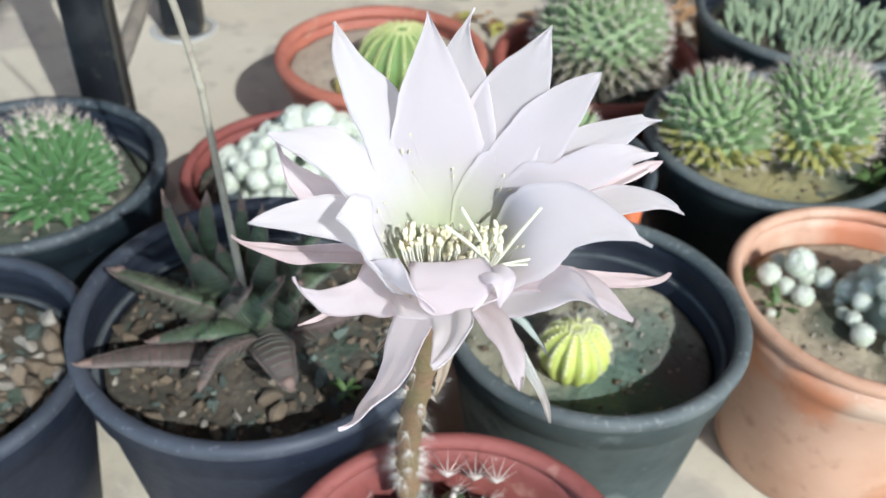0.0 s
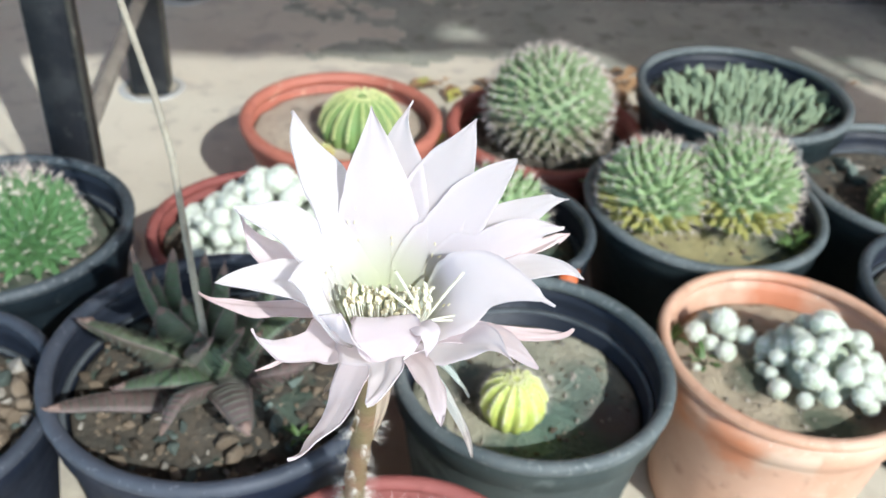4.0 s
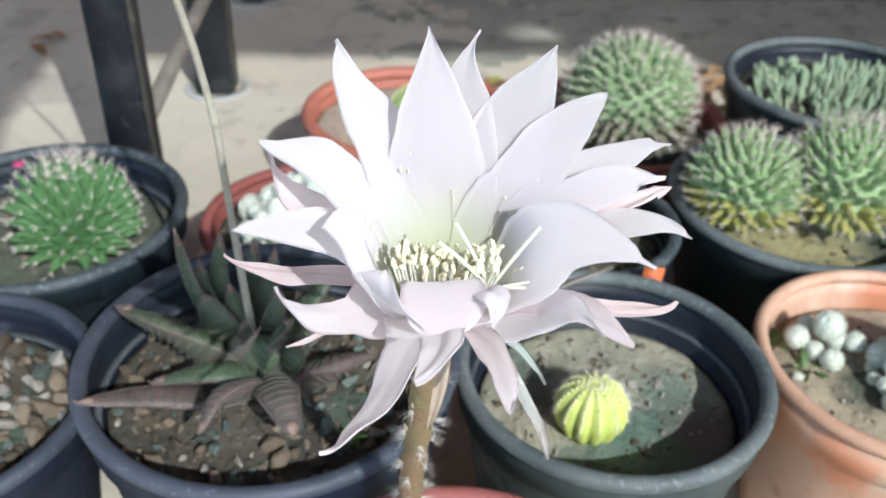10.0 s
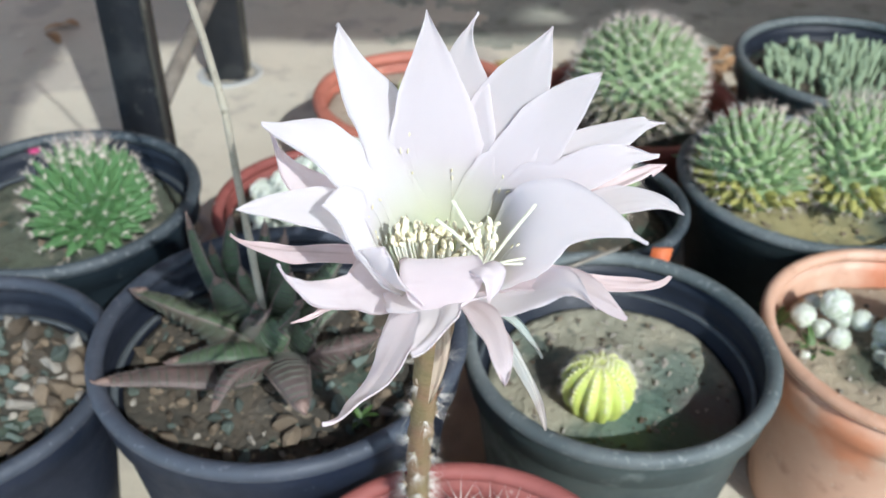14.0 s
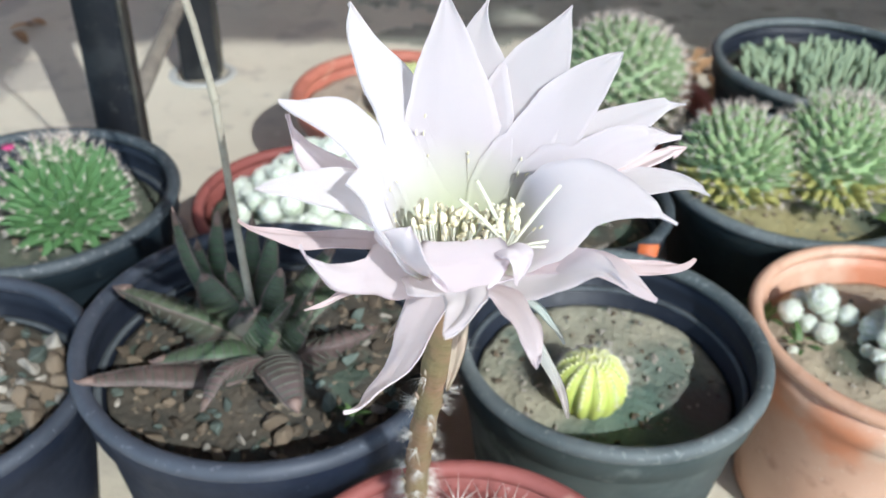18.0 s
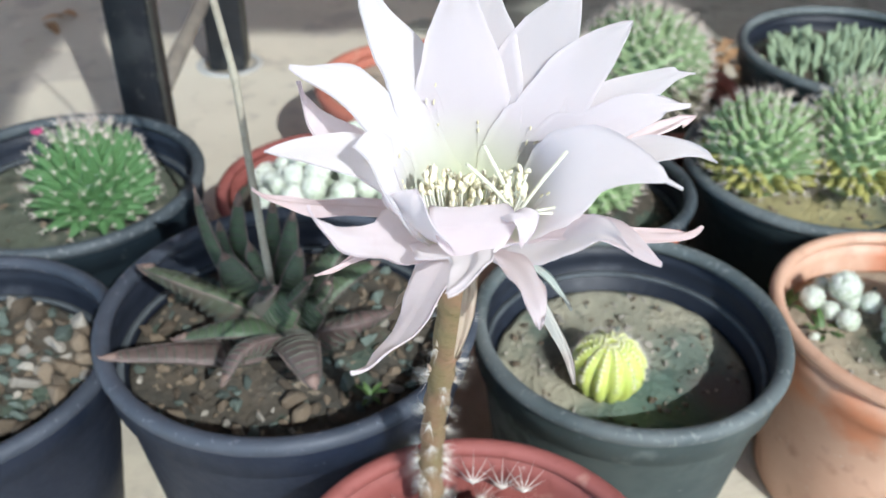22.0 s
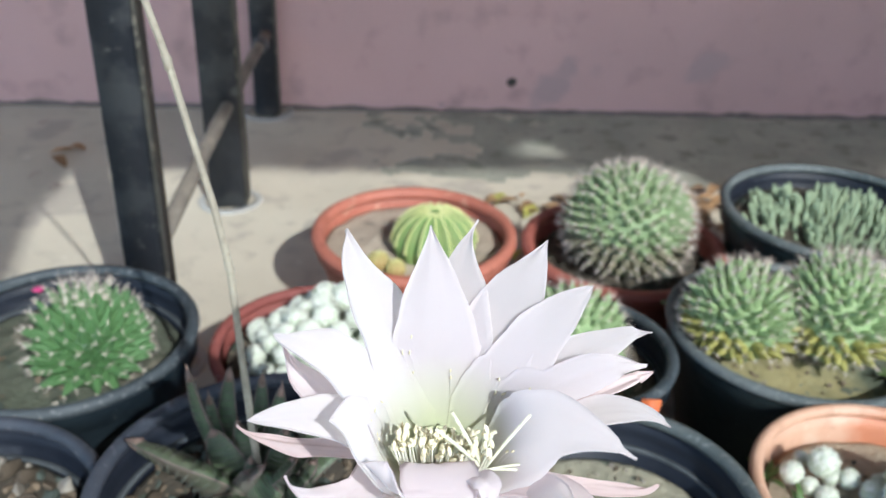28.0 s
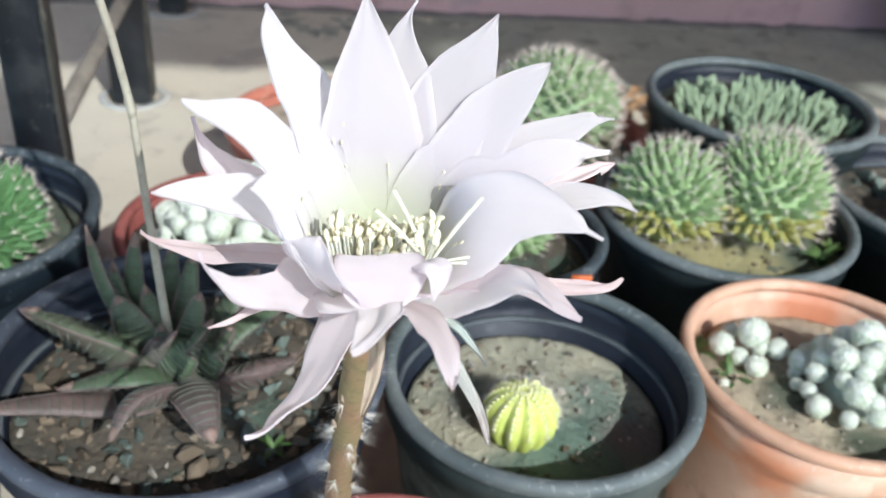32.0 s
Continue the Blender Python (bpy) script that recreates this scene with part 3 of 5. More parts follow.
POTS = {
    "haw": (-0.0715, 0.337, 0.165, 0.091),
    "lime": (0.098, 0.367, 0.142, 0.082),
    "terra": (0.262, 0.397, 0.132, 0.081),
    "twin": (0.253, 0.571, 0.128, 0.093),
    "fingers": (0.332, 0.748, 0.140, 0.099),
    "left": (-0.249, 0.486, 0.140, 0.088),
    "orange": (-0.039, 0.735, 0.100, 0.093),
    "maroon": (0.150, 0.734, 0.100, 0.092),
    "bloom": (0.024, 0.200, 0.150, 0.075),
    "wool": (-0.083, 0.522, 0.120, 0.077),
    "small": (0.092, 0.530, 0.125, 0.070),
    "stones": (-0.239, 0.318, 0.140, 0.083),
    "far": (0.439, 0.614, 0.130, 0.098),
    "edge": (0.425, 0.458, 0.130, 0.088),
}
flower_pot("faded navy black plastic pot holding a haworthia", *POTS["haw"], M_BLUE)
flower_pot("dusty green-black plastic pot with a lime cactus", *POTS["lime"], M_LIMEPOT)
flower_pot("pale terracotta plastic pot with white woolly cacti", *POTS["terra"], M_TERRA, taper=0.78, lip=0.004, collar=0.026, step=False)
flower_pot("black plastic pot holding two green cacti", *POTS["twin"], M_GREENPOT)
flower_pot("faded green-black plastic pot full of finger succulents", *POTS["fingers"], M_GREENPOT)
flower_pot("black plastic pot with a deep green cactus", *POTS["left"], M_BLACK)
flower_pot("orange-red plastic pot with a ribbed cactus", *POTS["orange"], M_ORANGE, taper=0.7, lip=0.006, collar=0.02, step=False)
flower_pot("dark red plastic pot with a large round cactus", *POTS["maroon"], M_MAROON, taper=0.7, lip=0.006, collar=0.02, step=False)
flower_pot("brick red plastic pot holding the flowering cactus", *POTS["bloom"], M_RED, taper=0.75, lip=0.004, collar=0.02, step=False)
flower_pot("brick red pot with clustered white cacti", *POTS["wool"], M_RED, taper=0.75, lip=0.004, step=False)
flower_pot("small black plastic pot with a green cactus", *POTS["small"], M_BLACK)
flower_pot("black plastic pot filled with mixed pebbles", *POTS["stones"], M_BLUE)
flower_pot("faded green-black plastic pot with a green cactus and rocks", *POTS["far"], M_GREENPOT)
flower_pot("grey-black plastic pot at the end of the group", *POTS["edge"], M_BLACK)
DEEP = {"haw": 0.026, "lime": 0.034, "terra": 0.022, "twin": 0.020, "fingers": 0.022, "left": 0.026, "orange": 0.018, "maroon": 0.022, "bloom": 0.030, "wool": 0.014, "small": 0.024, "stones": 0.024, "far": 0.026, "edge": 0.026}
SOIL = {}
for key, (px, py, ph, pr) in POTS.items():
    sandy = key in ("lime", "terra", "twin", "orange")
    SOIL[key] = soil_in(px, py, ph - DEEP[key], pr - 0.0085 - DEEP[key] * 0.18, M_SANDP if key == "orange" else M_GREENSOIL if key == "left" else M_MOSSY if key == "lime" else M_MOSSPOT if key == "terra" else M_TWINSOIL if key == "twin" else M_SAND if sandy else M_SOIL, "pale sandy soil in a pot" if sandy else "dark gritty soil in a pot")

# ---- the flowering cactus: one plant with body, tube, petals, stamens ----
HEART = Vector((0.0145, 0.194, 0.3125))
AXIS = Vector((0.03, -0.40, 1.0)).normalized()
bloom = thing("flowering_cactus", "ribbed green cactus bearing one huge white flower", "cactus", (0.020, 0.220, 0.110))
ORIGIN = Vector((0.020, 0.220, 0.110))


def petal_line(tip, rise, out, bow, reach, hook, base=0.0075):
    """The way out from the axis, the way across it, and the four points of the petal's midline."""
    rad = tip - HEART
    rad = (rad - AXIS * rad.dot(AXIS)).normalized()
    side = AXIS.cross(rad).normalized()
    b = HEART + rad * base
    p1 = b + AXIS * rise + rad * rise * out
    return rad, side, (b, p1, p1.lerp(tip, 0.55) + AXIS * bow + rad * reach + side * hook, tip)


def petal(name, tip, rise, out, bow, reach, hook, w, broad, taper, twist, material, label="", cup=0.10, seed=0, ruffle=1.0, sheath=0.0):
    """A pointed petal: it rises from the heart, widest at the share broad of its length, then tapers to its tip; bow, reach and hook bend the midline up, out and sideways; sheath: its width where it wraps the cup."""
    rnd = random.Random(seed)
    tip = Vector(tip)
    rad, side, line = petal_line(tip, rise, out, bow, reach, hook)
    nu, nv, thick = 44, 12, 0.0002
    front, back = [], []
    ph1, ph2, ph3 = rnd.uniform(0, 6), rnd.uniform(0, 6), rnd.uniform(0, 6)
    foot = max(0.5, 0.0085 / w) if w > 0.009 else 0.5
    for i in range(nu + 1):
        u = i / nu
        c = bezier(*line, u)
        t = (bezier(*line, min(1, u + 0.02)) - bezier(*line, max(0, u - 0.02))).normalized()
        s = (side - t * side.dot(t)).normalized()
        m = s.cross(t).normalized()
        if m.dot(rad) > 0:
            m = -m
        a = twist * min(1, u * 2)
        s, m = s * math.cos(a) + m * math.sin(a), m * math.cos(a) - s * math.sin(a)
        f = foot + (1 - foot) * math.sin(min(1, u / broad) * math.pi / 2) ** 1.2
        if u > broad:
            f *= max(0.0, math.cos((u - broad) / (1 - broad) * math.pi / 2)) ** taper
        k = max(0.0, min(1.0, (0.62 - u) / 0.22))
        f = max(f, sheath / w * k * k * (3 - 2 * k) * min(1, 0.5 + 2.5 * u), 0.0003 / w)
        ra, rb = [], []
        for j in range(nv + 1):
            v = 2 * j / nv - 1
            fringe = rnd.uniform(-0.014, 0.014) + 0.03 * math.sin(u * 14 + ph1 + 2.3 * (v > 0)) + 0.015 * math.sin(u * 33 + ph2 + 4 * (v > 0))
            off = v * w * 0.5 * f * (1 + (ruffle * fringe * min(1, u * 3) if abs(v) > 0.9 else 0))
            lift = cup * w * f * (v * v - 0.3) * max(0.0, 1 - 1.2 * u)
            lift += u * (0.0003 * math.sin(v * 5 + ph1) + ruffle * 0.0007 * math.sin(u * 9 + ph2) * abs(v) + ruffle * 0.0004 * math.sin(u * 21 + ph3 + 3 * v) * v * v)
            lift -= 0.0003 * math.exp(-(v / 0.09) ** 2) * math.sin(u * math.pi)
            p = c + s * off + m * lift
            ra.append(p + m * thick)
            rb.append(p - m * thick)
        front.append(ra)
        back.append(rb)
    bm = bmesh.new()
    fa = [[bm.verts.new(p - ORIGIN) for p in r] for r in front]
    for i in range(nu):
        for j in range(nv):
            bm.faces.new((fa[i][j], fa[i][j + 1], fa[i + 1][j + 1], fa[i + 1][j]))
        for j in (0, nv):
            low = [bm.verts.new(back[k][j] - ORIGIN) for k in (i, i + 1)]
            bm.faces.new((fa[i][j], fa[i + 1][j], low[1], low[0]))
    part(name, bm, material, bloom, label)
    return rad, side, line, w


# tip; rise, out, bow, reach, hook; width, broad, taper, twist
INNER = []
INNER.append(petal("petal", (-0.0151, 0.2280, 0.3637), 0.0257, 0.53, 0.0039, -0.0032, 0.0011, 0.0247, 0.54, 1.28, 0.73, M_PETAL, seed=0, sheath=0.019))
INNER.append(petal("petal", (0.0093, 0.2160, 0.3734), 0.0109, 0.72, -0.0006, -0.0011, -0.0013, 0.0242, 0.43, 1.13, -0.04, M_PETAL, seed=1, sheath=0.019))
INNER.append(petal("petal", (0.0215, 0.2371, 0.3646), 0.0200, 0.76, 0.0033, 0.0010, 0.0060, 0.0260, 0.38, 1.81, -0.54, M_PETAL, seed=2, sheath=0.019))
INNER.append(petal("petal", (0.0401, 0.2217, 0.3679), 0.0148, 0.74, 0.0036, -0.0008, 0.0016, 0.0224, 0.48, 1.09, -0.09, M_PETAL, seed=3, sheath=0.019))
INNER.append(petal("petal", (0.0521, 0.2119, 0.3606), 0.0165, 0.60, 0.0035, -0.0022, 0.0027, 0.0161, 0.49, 0.76, 0.24, M_PETAL, seed=4, sheath=0.019))
INNER.append(petal("petal", (0.0687, 0.2101, 0.3490), 0.0169, 0.78, 0.0081, 0.0011, 0.0057, 0.0153, 0.46, 1.09, -0.10, M_PETAL, seed=5, sheath=0.019))
INNER.append(petal("petal", (0.0668, 0.2010, 0.3451), 0.0239, 0.66, 0.0062, -0.0043, 0.0033, 0.0105, 0.65, 0.97, 0.15, M_PETAL, seed=6, sheath=0.019))
INNER.append(petal("petal", (0.0709, 0.1837, 0.3392), 0.0166, 0.90, 0.0072, 0.0008, 0.0108, 0.0113, 0.49, 0.95, -0.18, M_PETAL, seed=7, sheath=0.019))
INNER.append(petal("petal", (0.0614, 0.1710, 0.3400), 0.0211, 0.73, 0.0081, -0.0187, 0.0082, 0.0233, 0.36, 1.01, 0.55, M_PETAL, seed=8, sheath=0.019))
INNER.append(petal("petal", (-0.0249, 0.1841, 0.3583), 0.0211, 0.52, 0.0103, -0.0121, -0.0023, 0.0196, 0.53, 0.76, 0.26, M_PETAL, seed=9, sheath=0.019))
INNER.append(petal("petal", (-0.0272, 0.1656, 0.3474), 0.0170, 0.54, 0.0028, -0.0152, -0.0044, 0.0146, 0.43, 0.67, -0.15, M_PETAL, seed=10, sheath=0.019))
INNER.append(petal("petal", (-0.0083, 0.1640, 0.3505), 0.0189, 0.70, 0.0080, -0.0057, 0.0004, 0.0226, 0.47, 1.20, -0.32, M_PETAL, seed=11, sheath=0.019))
petal("petal", (0.0047, 0.1596, 0.3437), 0.0202, 0.77, 0.0060, 0.0036, 0.0007, 0.0200, 0.47, 1.09, -0.11, M_PETALF, seed=20, cup=0.02, sheath=0.017)
petal("petal", (0.0183, 0.1603, 0.3260), 0.0229, -0.19, 0.0120, 0.0036, -0.0019, 0.0188, 0.67, 0.37, 0.01, M_PETALF, seed=21, cup=0.02)
petal("petal", (0.0274, 0.1603, 0.3294), 0.0215, 0.30, 0.0172, 0.0008, 0.0057, 0.0068, 0.61, 0.64, 0.0, M_PETALF, seed=24, cup=0.02)
petal("petal", (0.0125, 0.1376, 0.3345), 0.0163, 0.49, 0.0081, 0.0016, 0.0084, 0.0095, 0.51, 0.60, 0.32, M_PETALF, seed=22, cup=0.02, sheath=0.025)
petal("petal", (0.0493, 0.1529, 0.3350), 0.0198, 1.30, -0.0007, -0.0131, 0.0075, 0.0155, 0.40, 1.39, 0.14, M_PETALF, seed=23, cup=0.02, sheath=0.017)
petal("outer_petal", (-0.0175, 0.1562, 0.3404), 0.0093, 0.67, 0.0008, 0.0127, 0.0082, 0.0097, 0.28, 1.12, -0.56, M_PINKT, "narrow pink-flushed outer petal", seed=40, ruffle=1.6, sheath=0.014)
petal("outer_petal", (0.0570, 0.1593, 0.3281), 0.0113, 0.81, 0.0050, -0.0050, 0.0060, 0.0095, 0.44, 0.67, -0.08, M_PINKT, "narrow pink-flushed outer petal", seed=41, ruffle=1.6)
petal("outer_petal", (-0.0079, 0.1444, 0.3054), 0.0044, 1.08, -0.0034, 0.0121, 0.0070, 0.0120, 0.41, 1.40, 0.75, M_PINKT, "narrow pink-flushed outer petal", seed=42, ruffle=1.6)
petal("outer_petal", (0.0312, 0.1424, 0.3228), 0.0130, 0.83, 0.0097, -0.0027, 0.0050, 0.0080, 0.48, 0.55, -0.26, M_PINKT, "narrow pink-flushed outer petal", seed=43, ruffle=1.6)
petal("outer_petal", (-0.0245, 0.1915, 0.3514), 0.0148, 0.98, -0.0001, 0.0032, 0.0081, 0.0118, 0.43, 1.26, -0.01, M_PINKT, "narrow pink-flushed outer petal", seed=44, ruffle=1.6)
petal("outer_petal", (-0.0409, 0.1986, 0.3167), 0.0068, 0.93, -0.0028, 0.0063, 0.0056, 0.0061, 0.54, 1.48, -0.16, M_PINK, "narrow pink-flushed outer petal", seed=50, ruffle=1.6)
petal("outer_petal", (0.0693, 0.1792, 0.3250), 0.0103, 1.15, -0.0054, 0.0106, -0.0030, 0.0041, 0.67, 1.29, 0.16, M_PINK, "narrow pink-flushed outer petal", seed=51, ruffle=1.6)
petal("outer_petal", (-0.0209, 0.1750, 0.3083), 0.0069, 0.88, 0.0021, -0.0006, 0.0018, 0.0039, 0.44, 0.94, -0.08, M_PINK, "narrow pink-flushed outer petal", seed=52, ruffle=1.6)
petal("outer_petal", (0.0696, 0.2050, 0.3399), 0.0140, 0.95, 0.0080, 0.0050, -0.0034, 0.0065, 0.57, 0.74, -0.30, M_PINK, "narrow pink-flushed outer petal", seed=54, ruffle=1.6)
petal("sepal", (-0.0018, 0.1745, 0.2998), 0.0040, 0.68, 0.0004, 0.0011, 0.0021, 0.0030, 0.51, 0.88, -0.23, M_SEPAL, "thin olive green sepal", seed=60)
petal("sepal", (0.0136, 0.1700, 0.2884), 0.0040, 0.63, 0.0053, -0.0050, 0.0056, 0.0036, 0.70, 0.55, -0.04, M_SEPAL, "thin olive green sepal", seed=61)
petal("sepal", (0.0423, 0.1613, 0.2900), 0.0089, 0.73, 0.0027, 0.0037, 0.0044, 0.0032, 0.53, 0.55, -0.01, M_SEPALG, "thin grey-green sepal", seed=70)
petal("sepal", (0.0408, 0.1703, 0.3052), 0.0090, 0.66, 0.0025, 0.0012, 0.0013, 0.0030, 0.47, 0.77, 0.25, M_SEPALG, "thin grey-green sepal", seed=71)


def along(m):
    """Turns z to the flower's axis at the heart, in the plant's own frame."""
    return Matrix.Translation(HEART - ORIGIN) @ AXIS.to_track_quat("Z", "Y").to_matrix().to_4x4() @ m


bm = lathe([(0.0005, 0.0010), (0.004, 0.0010), (0.0066, 0.0030), (0.0072, 0.0060), (0.0075, 0.0080), (0.0078, 0.0075), (0.0077, 0.003), (0.0070, -0.0035), (0.0005, -0.0055)], 40)
bm.transform(along(Matrix.Identity(4)))
part("throat", bm, M_THROAT, bloom, "yellow-green inner throat")

# tube down to the body
FOOT = Vector((0.004, 0.246, 0.140))
tube_pts = [bezier(FOOT, FOOT + Vector((-0.002, 0.004, 0.05)), HEART + Vector((-0.004, 0.004, -0.055)), HEART - AXIS * 0.002, k / 24) for k in range(25)]
tube_r = [0.0037 + 0.0004 * math.sin(k * 1.9) + 0.0012 * (1 - k / 24) + 0.0032 * max(0, (k - 16) / 8) ** 1.6 for k in range(25)]
bm = bmesh.new()
tube_into(bm, [p - ORIGIN for p in tube_pts], tube_r, 20)
part("flower_tube", bm, M_TUBE, bloom, "long brown scaly flower tube")
rt = random.Random(3)
bm_s, bm_h = bmesh.new(), bmesh.new()
for k in range(60):
    u = rt.uniform(0.02, 0.92) ** 1.4
    i = int(u * 23)
    c = tube_pts[i].lerp(tube_pts[i + 1], u * 23 - i)
    ax = (tube_pts[i + 1] - tube_pts[i]).normalized()
    o = ax.orthogonal()
    o.rotate(Matrix.Rotation(rt.uniform(0, 6.283), 3, ax))
    o.normalize()
    q = c + o * tube_r[i] * 0.98
    if k % 2:
        spike_into(bm_s, q - ORIGIN, q + ax * rt.uniform(0.004, 0.008) + o * 0.0015 - ORIGIN, 0.0009)
    for _ in range(24 if u > 0.45 else 40):
        d = (o + Vector((rt.uniform(-1, 1), rt.uniform(-1, 1), rt.uniform(-0.6, 0.9))) * 0.8).normalized()
        spike_into(bm_h, q - ORIGIN, q + d * rt.uniform(0.0025, 0.0085) - ORIGIN, 0.00005)
part("tube_scale", bm_s, M_SEPAL, bloom, "small pointed olive scales")["kind"] = "stuff"
part("tube_wool", bm_h, M_WOOL, bloom, "fine white hairs on the tube")["kind"] = "stuff"

# stamens and stigma
STAR = Vector((0.0266, 0.1785, 0.3262))
rs = random.Random(11)
bm = bmesh.new()
bmesh.ops.create_icosphere(bm, subdivisions=1, radius=1.0)
ANTHER = bpy.data.meshes.new("anther")
bm.to_mesh(ANTHER)
bm.free()
ANTHER.materials.append(M_ANTHER)
ANTHER.shade_smooth()


def stamen(foot, head, bow, r=0.00024, size=1.0, skin=M_FILAM):
    p1, p2 = foot.lerp(head, 0.4) + bow, foot.lerp(head, 0.8) + bow * 0.8
    bm = bmesh.new()
    tube_into(bm, [bezier(foot, p1, p2, head, k / 7) - ORIGIN for k in range(8)], [r] * 8, 5)
    ob = part("stamen", bm, skin, bloom)
    d = (head - p2).normalized()
    tip = new("anther", ANTHER)
    tip.parent = ob
    tip.matrix_basis = Matrix.Translation(head - ORIGIN) @ d.to_track_quat("Z", "Y").to_matrix().to_4x4() @ Matrix.Rotation(rs.uniform(-0.8, 0.8), 4, "X") @ Matrix.Diagonal((0.00052 * size, 0.00052 * size, size * rs.uniform(0.0010, 0.0016), 1))


fl_side = AXIS.cross(Vector((0, 1, 0))).normalized()
fl_back = fl_side.cross(AXIS) * -1
if fl_back.y < 0:
    fl_back = -fl_back
for k in range(125):
    x = rs.uniform(-0.0135, 0.0105)
    y = -0.0015 - rs.uniform(0, 0.0065) - 0.1 * abs(x)
    foot = HEART + AXIS * rs.uniform(0.004, 0.008) + fl_side * x * 0.6 + fl_back * (y * 0.5 - 0.004)
    stamen(foot, HEART + AXIS * (rs.uniform(0.0175, 0.0235) + 0.45 * abs(x)) + fl_side * x + fl_back * y, fl_side * x * 0.05 - fl_back * 0.001, 0.00026, 1.25)
for rad, side, line, w in INNER[:5] + INNER[6:11]:
    for k in range(3):
        u = rs.uniform(0.36, 0.44)
        v = side * w * rs.uniform(-0.30, 0.30) - rad * 0.0003
        stamen(bezier(*line, u - 0.13) + v, bezier(*line, u) + v - rad * 0.0008, -rad * 0.0002, 0.00005, 0.62, M_PETAL)
bm = bmesh.new()
tube_into(bm, [bezier(HEART, HEART + AXIS * 0.02, STAR - AXIS * 0.012, STAR, k / 10) - ORIGIN for k in range(11)], [0.0011] * 11, 10)
part("style", bm, M_FILAM, bloom)
for tip in ((0.0182, 0.1766, 0.3449), (0.0147, 0.1743, 0.3414), (0.0369, 0.1817, 0.3416), (0.0436, 0.1804, 0.3285), (0.0415, 0.1790, 0.3262)):
    tip = Vector(tip)
    bm = bmesh.new()
    mid = STAR.lerp(tip, 0.5) + AXIS * 0.0012
    tube_into(bm, [bezier(STAR, mid, mid, tip, k / 8) - ORIGIN for k in range(9)], [(0.00040 if tip.z > 0.336 else 0.00026) + 0.0001 * math.sin(k / 8 * 3.0) for k in range(9)], 8)
    part("stigma_lobe", bm, M_STIGMA, bloom)

# ribbed body
def ribbed(r, h, ribs, depth, seg_per=8, rows=26):
    bm = bmesh.new()
    n = ribs * seg_per
    prev = None
    for i in range(rows + 1):
        th = math.pi * (0.02 + 0.88 * i / rows)
        ring = []
        for k in range(n):
            a = 2 * math.pi * k / n
            c = abs(math.cos(a * ribs / 2))
            q = math.sin(th) * r * (1 - depth * (1 - c ** 0.7))
            dip = 0.10 * math.exp(-((th / 0.28) ** 2))
            ring.append(bm.verts.new((q * math.cos(a), q * math.sin(a), h * (math.cos(th) - dip))))
        if prev:
            for k in range(n):
                bm.faces.new((prev[k], ring[k], ring[(k + 1) % n], prev[(k + 1) % n]))
        else:
            bm.faces.new(ring)
        prev = ring
    bm.faces.new(prev[::-1])
    return bm


def areoles(ribs, r, h, per, size, spine, count, seed, rise=0.0):
    """Woolly points and spines along the rib crests."""
    rnd = random.Random(seed)
    bw, bs = bmesh.new(), bmesh.new()
    for k in range(ribs):
        a = 2 * math.pi * k / ribs
        for i in range(per):
            th = 0.16 + 1.45 * (i + 0.3 * (k % 2)) / per
            dip = 0.10 * math.exp(-((th / 0.28) ** 2))
            p = Vector((math.sin(th) * r * math.cos(a), math.sin(th) * r * math.sin(a), h * (math.cos(th) - dip)))
            nrm = Vector((math.sin(th) * math.cos(a), math.sin(th) * math.sin(a), math.cos(th)))
            made = bmesh.ops.create_icosphere(bw, subdivisions=1, radius=size)
            bmesh.ops.translate(bw, verts=made["verts"], vec=p)
            for _ in range(count):
                d = (nrm + Vector((rnd.uniform(-1, 1), rnd.uniform(-1, 1), rnd.uniform(-1, 1))) * 0.9).normalized()
                spike_into(bs, p, p + d * spine * rnd.uniform(0.5, 1.1), spine * 0.018)
    return bw, bs


bm = ribbed(0.043, 0.038, 13, 0.22)
part("body", bm, M_CACTUS, bloom, "dark green ribbed body")
bw, bs = areoles(13, 0.043, 0.038, 4, 0.0017, 0.012, 6, 5)
for x, y, z, turn in ((0.0206, 0.2560, 0.140, 0.2), (0.0420, 0.2555, 0.137, 0.5), (0.0330, 0.2590, 0.134, 0.9)):
    for k in range(9):
        a = turn + 0.698 * k
        spike_into(bs, Vector((x, y, z)) - ORIGIN, Vector((x + 0.010 * math.cos(a), y + 0.004, z + 0.006 + 0.010 * math.sin(a))) - ORIGIN, 0.00045)
part("areole_wool", bw, M_WOOL, bloom, "cream woolly areoles")["kind"] = "stuff"
part("spine_tuft", bs, M_SPINEW, bloom, "pale radiating spines")["kind"] = "stuff"

# ---- cacti and succulents in the other pots ----
TUB = {}


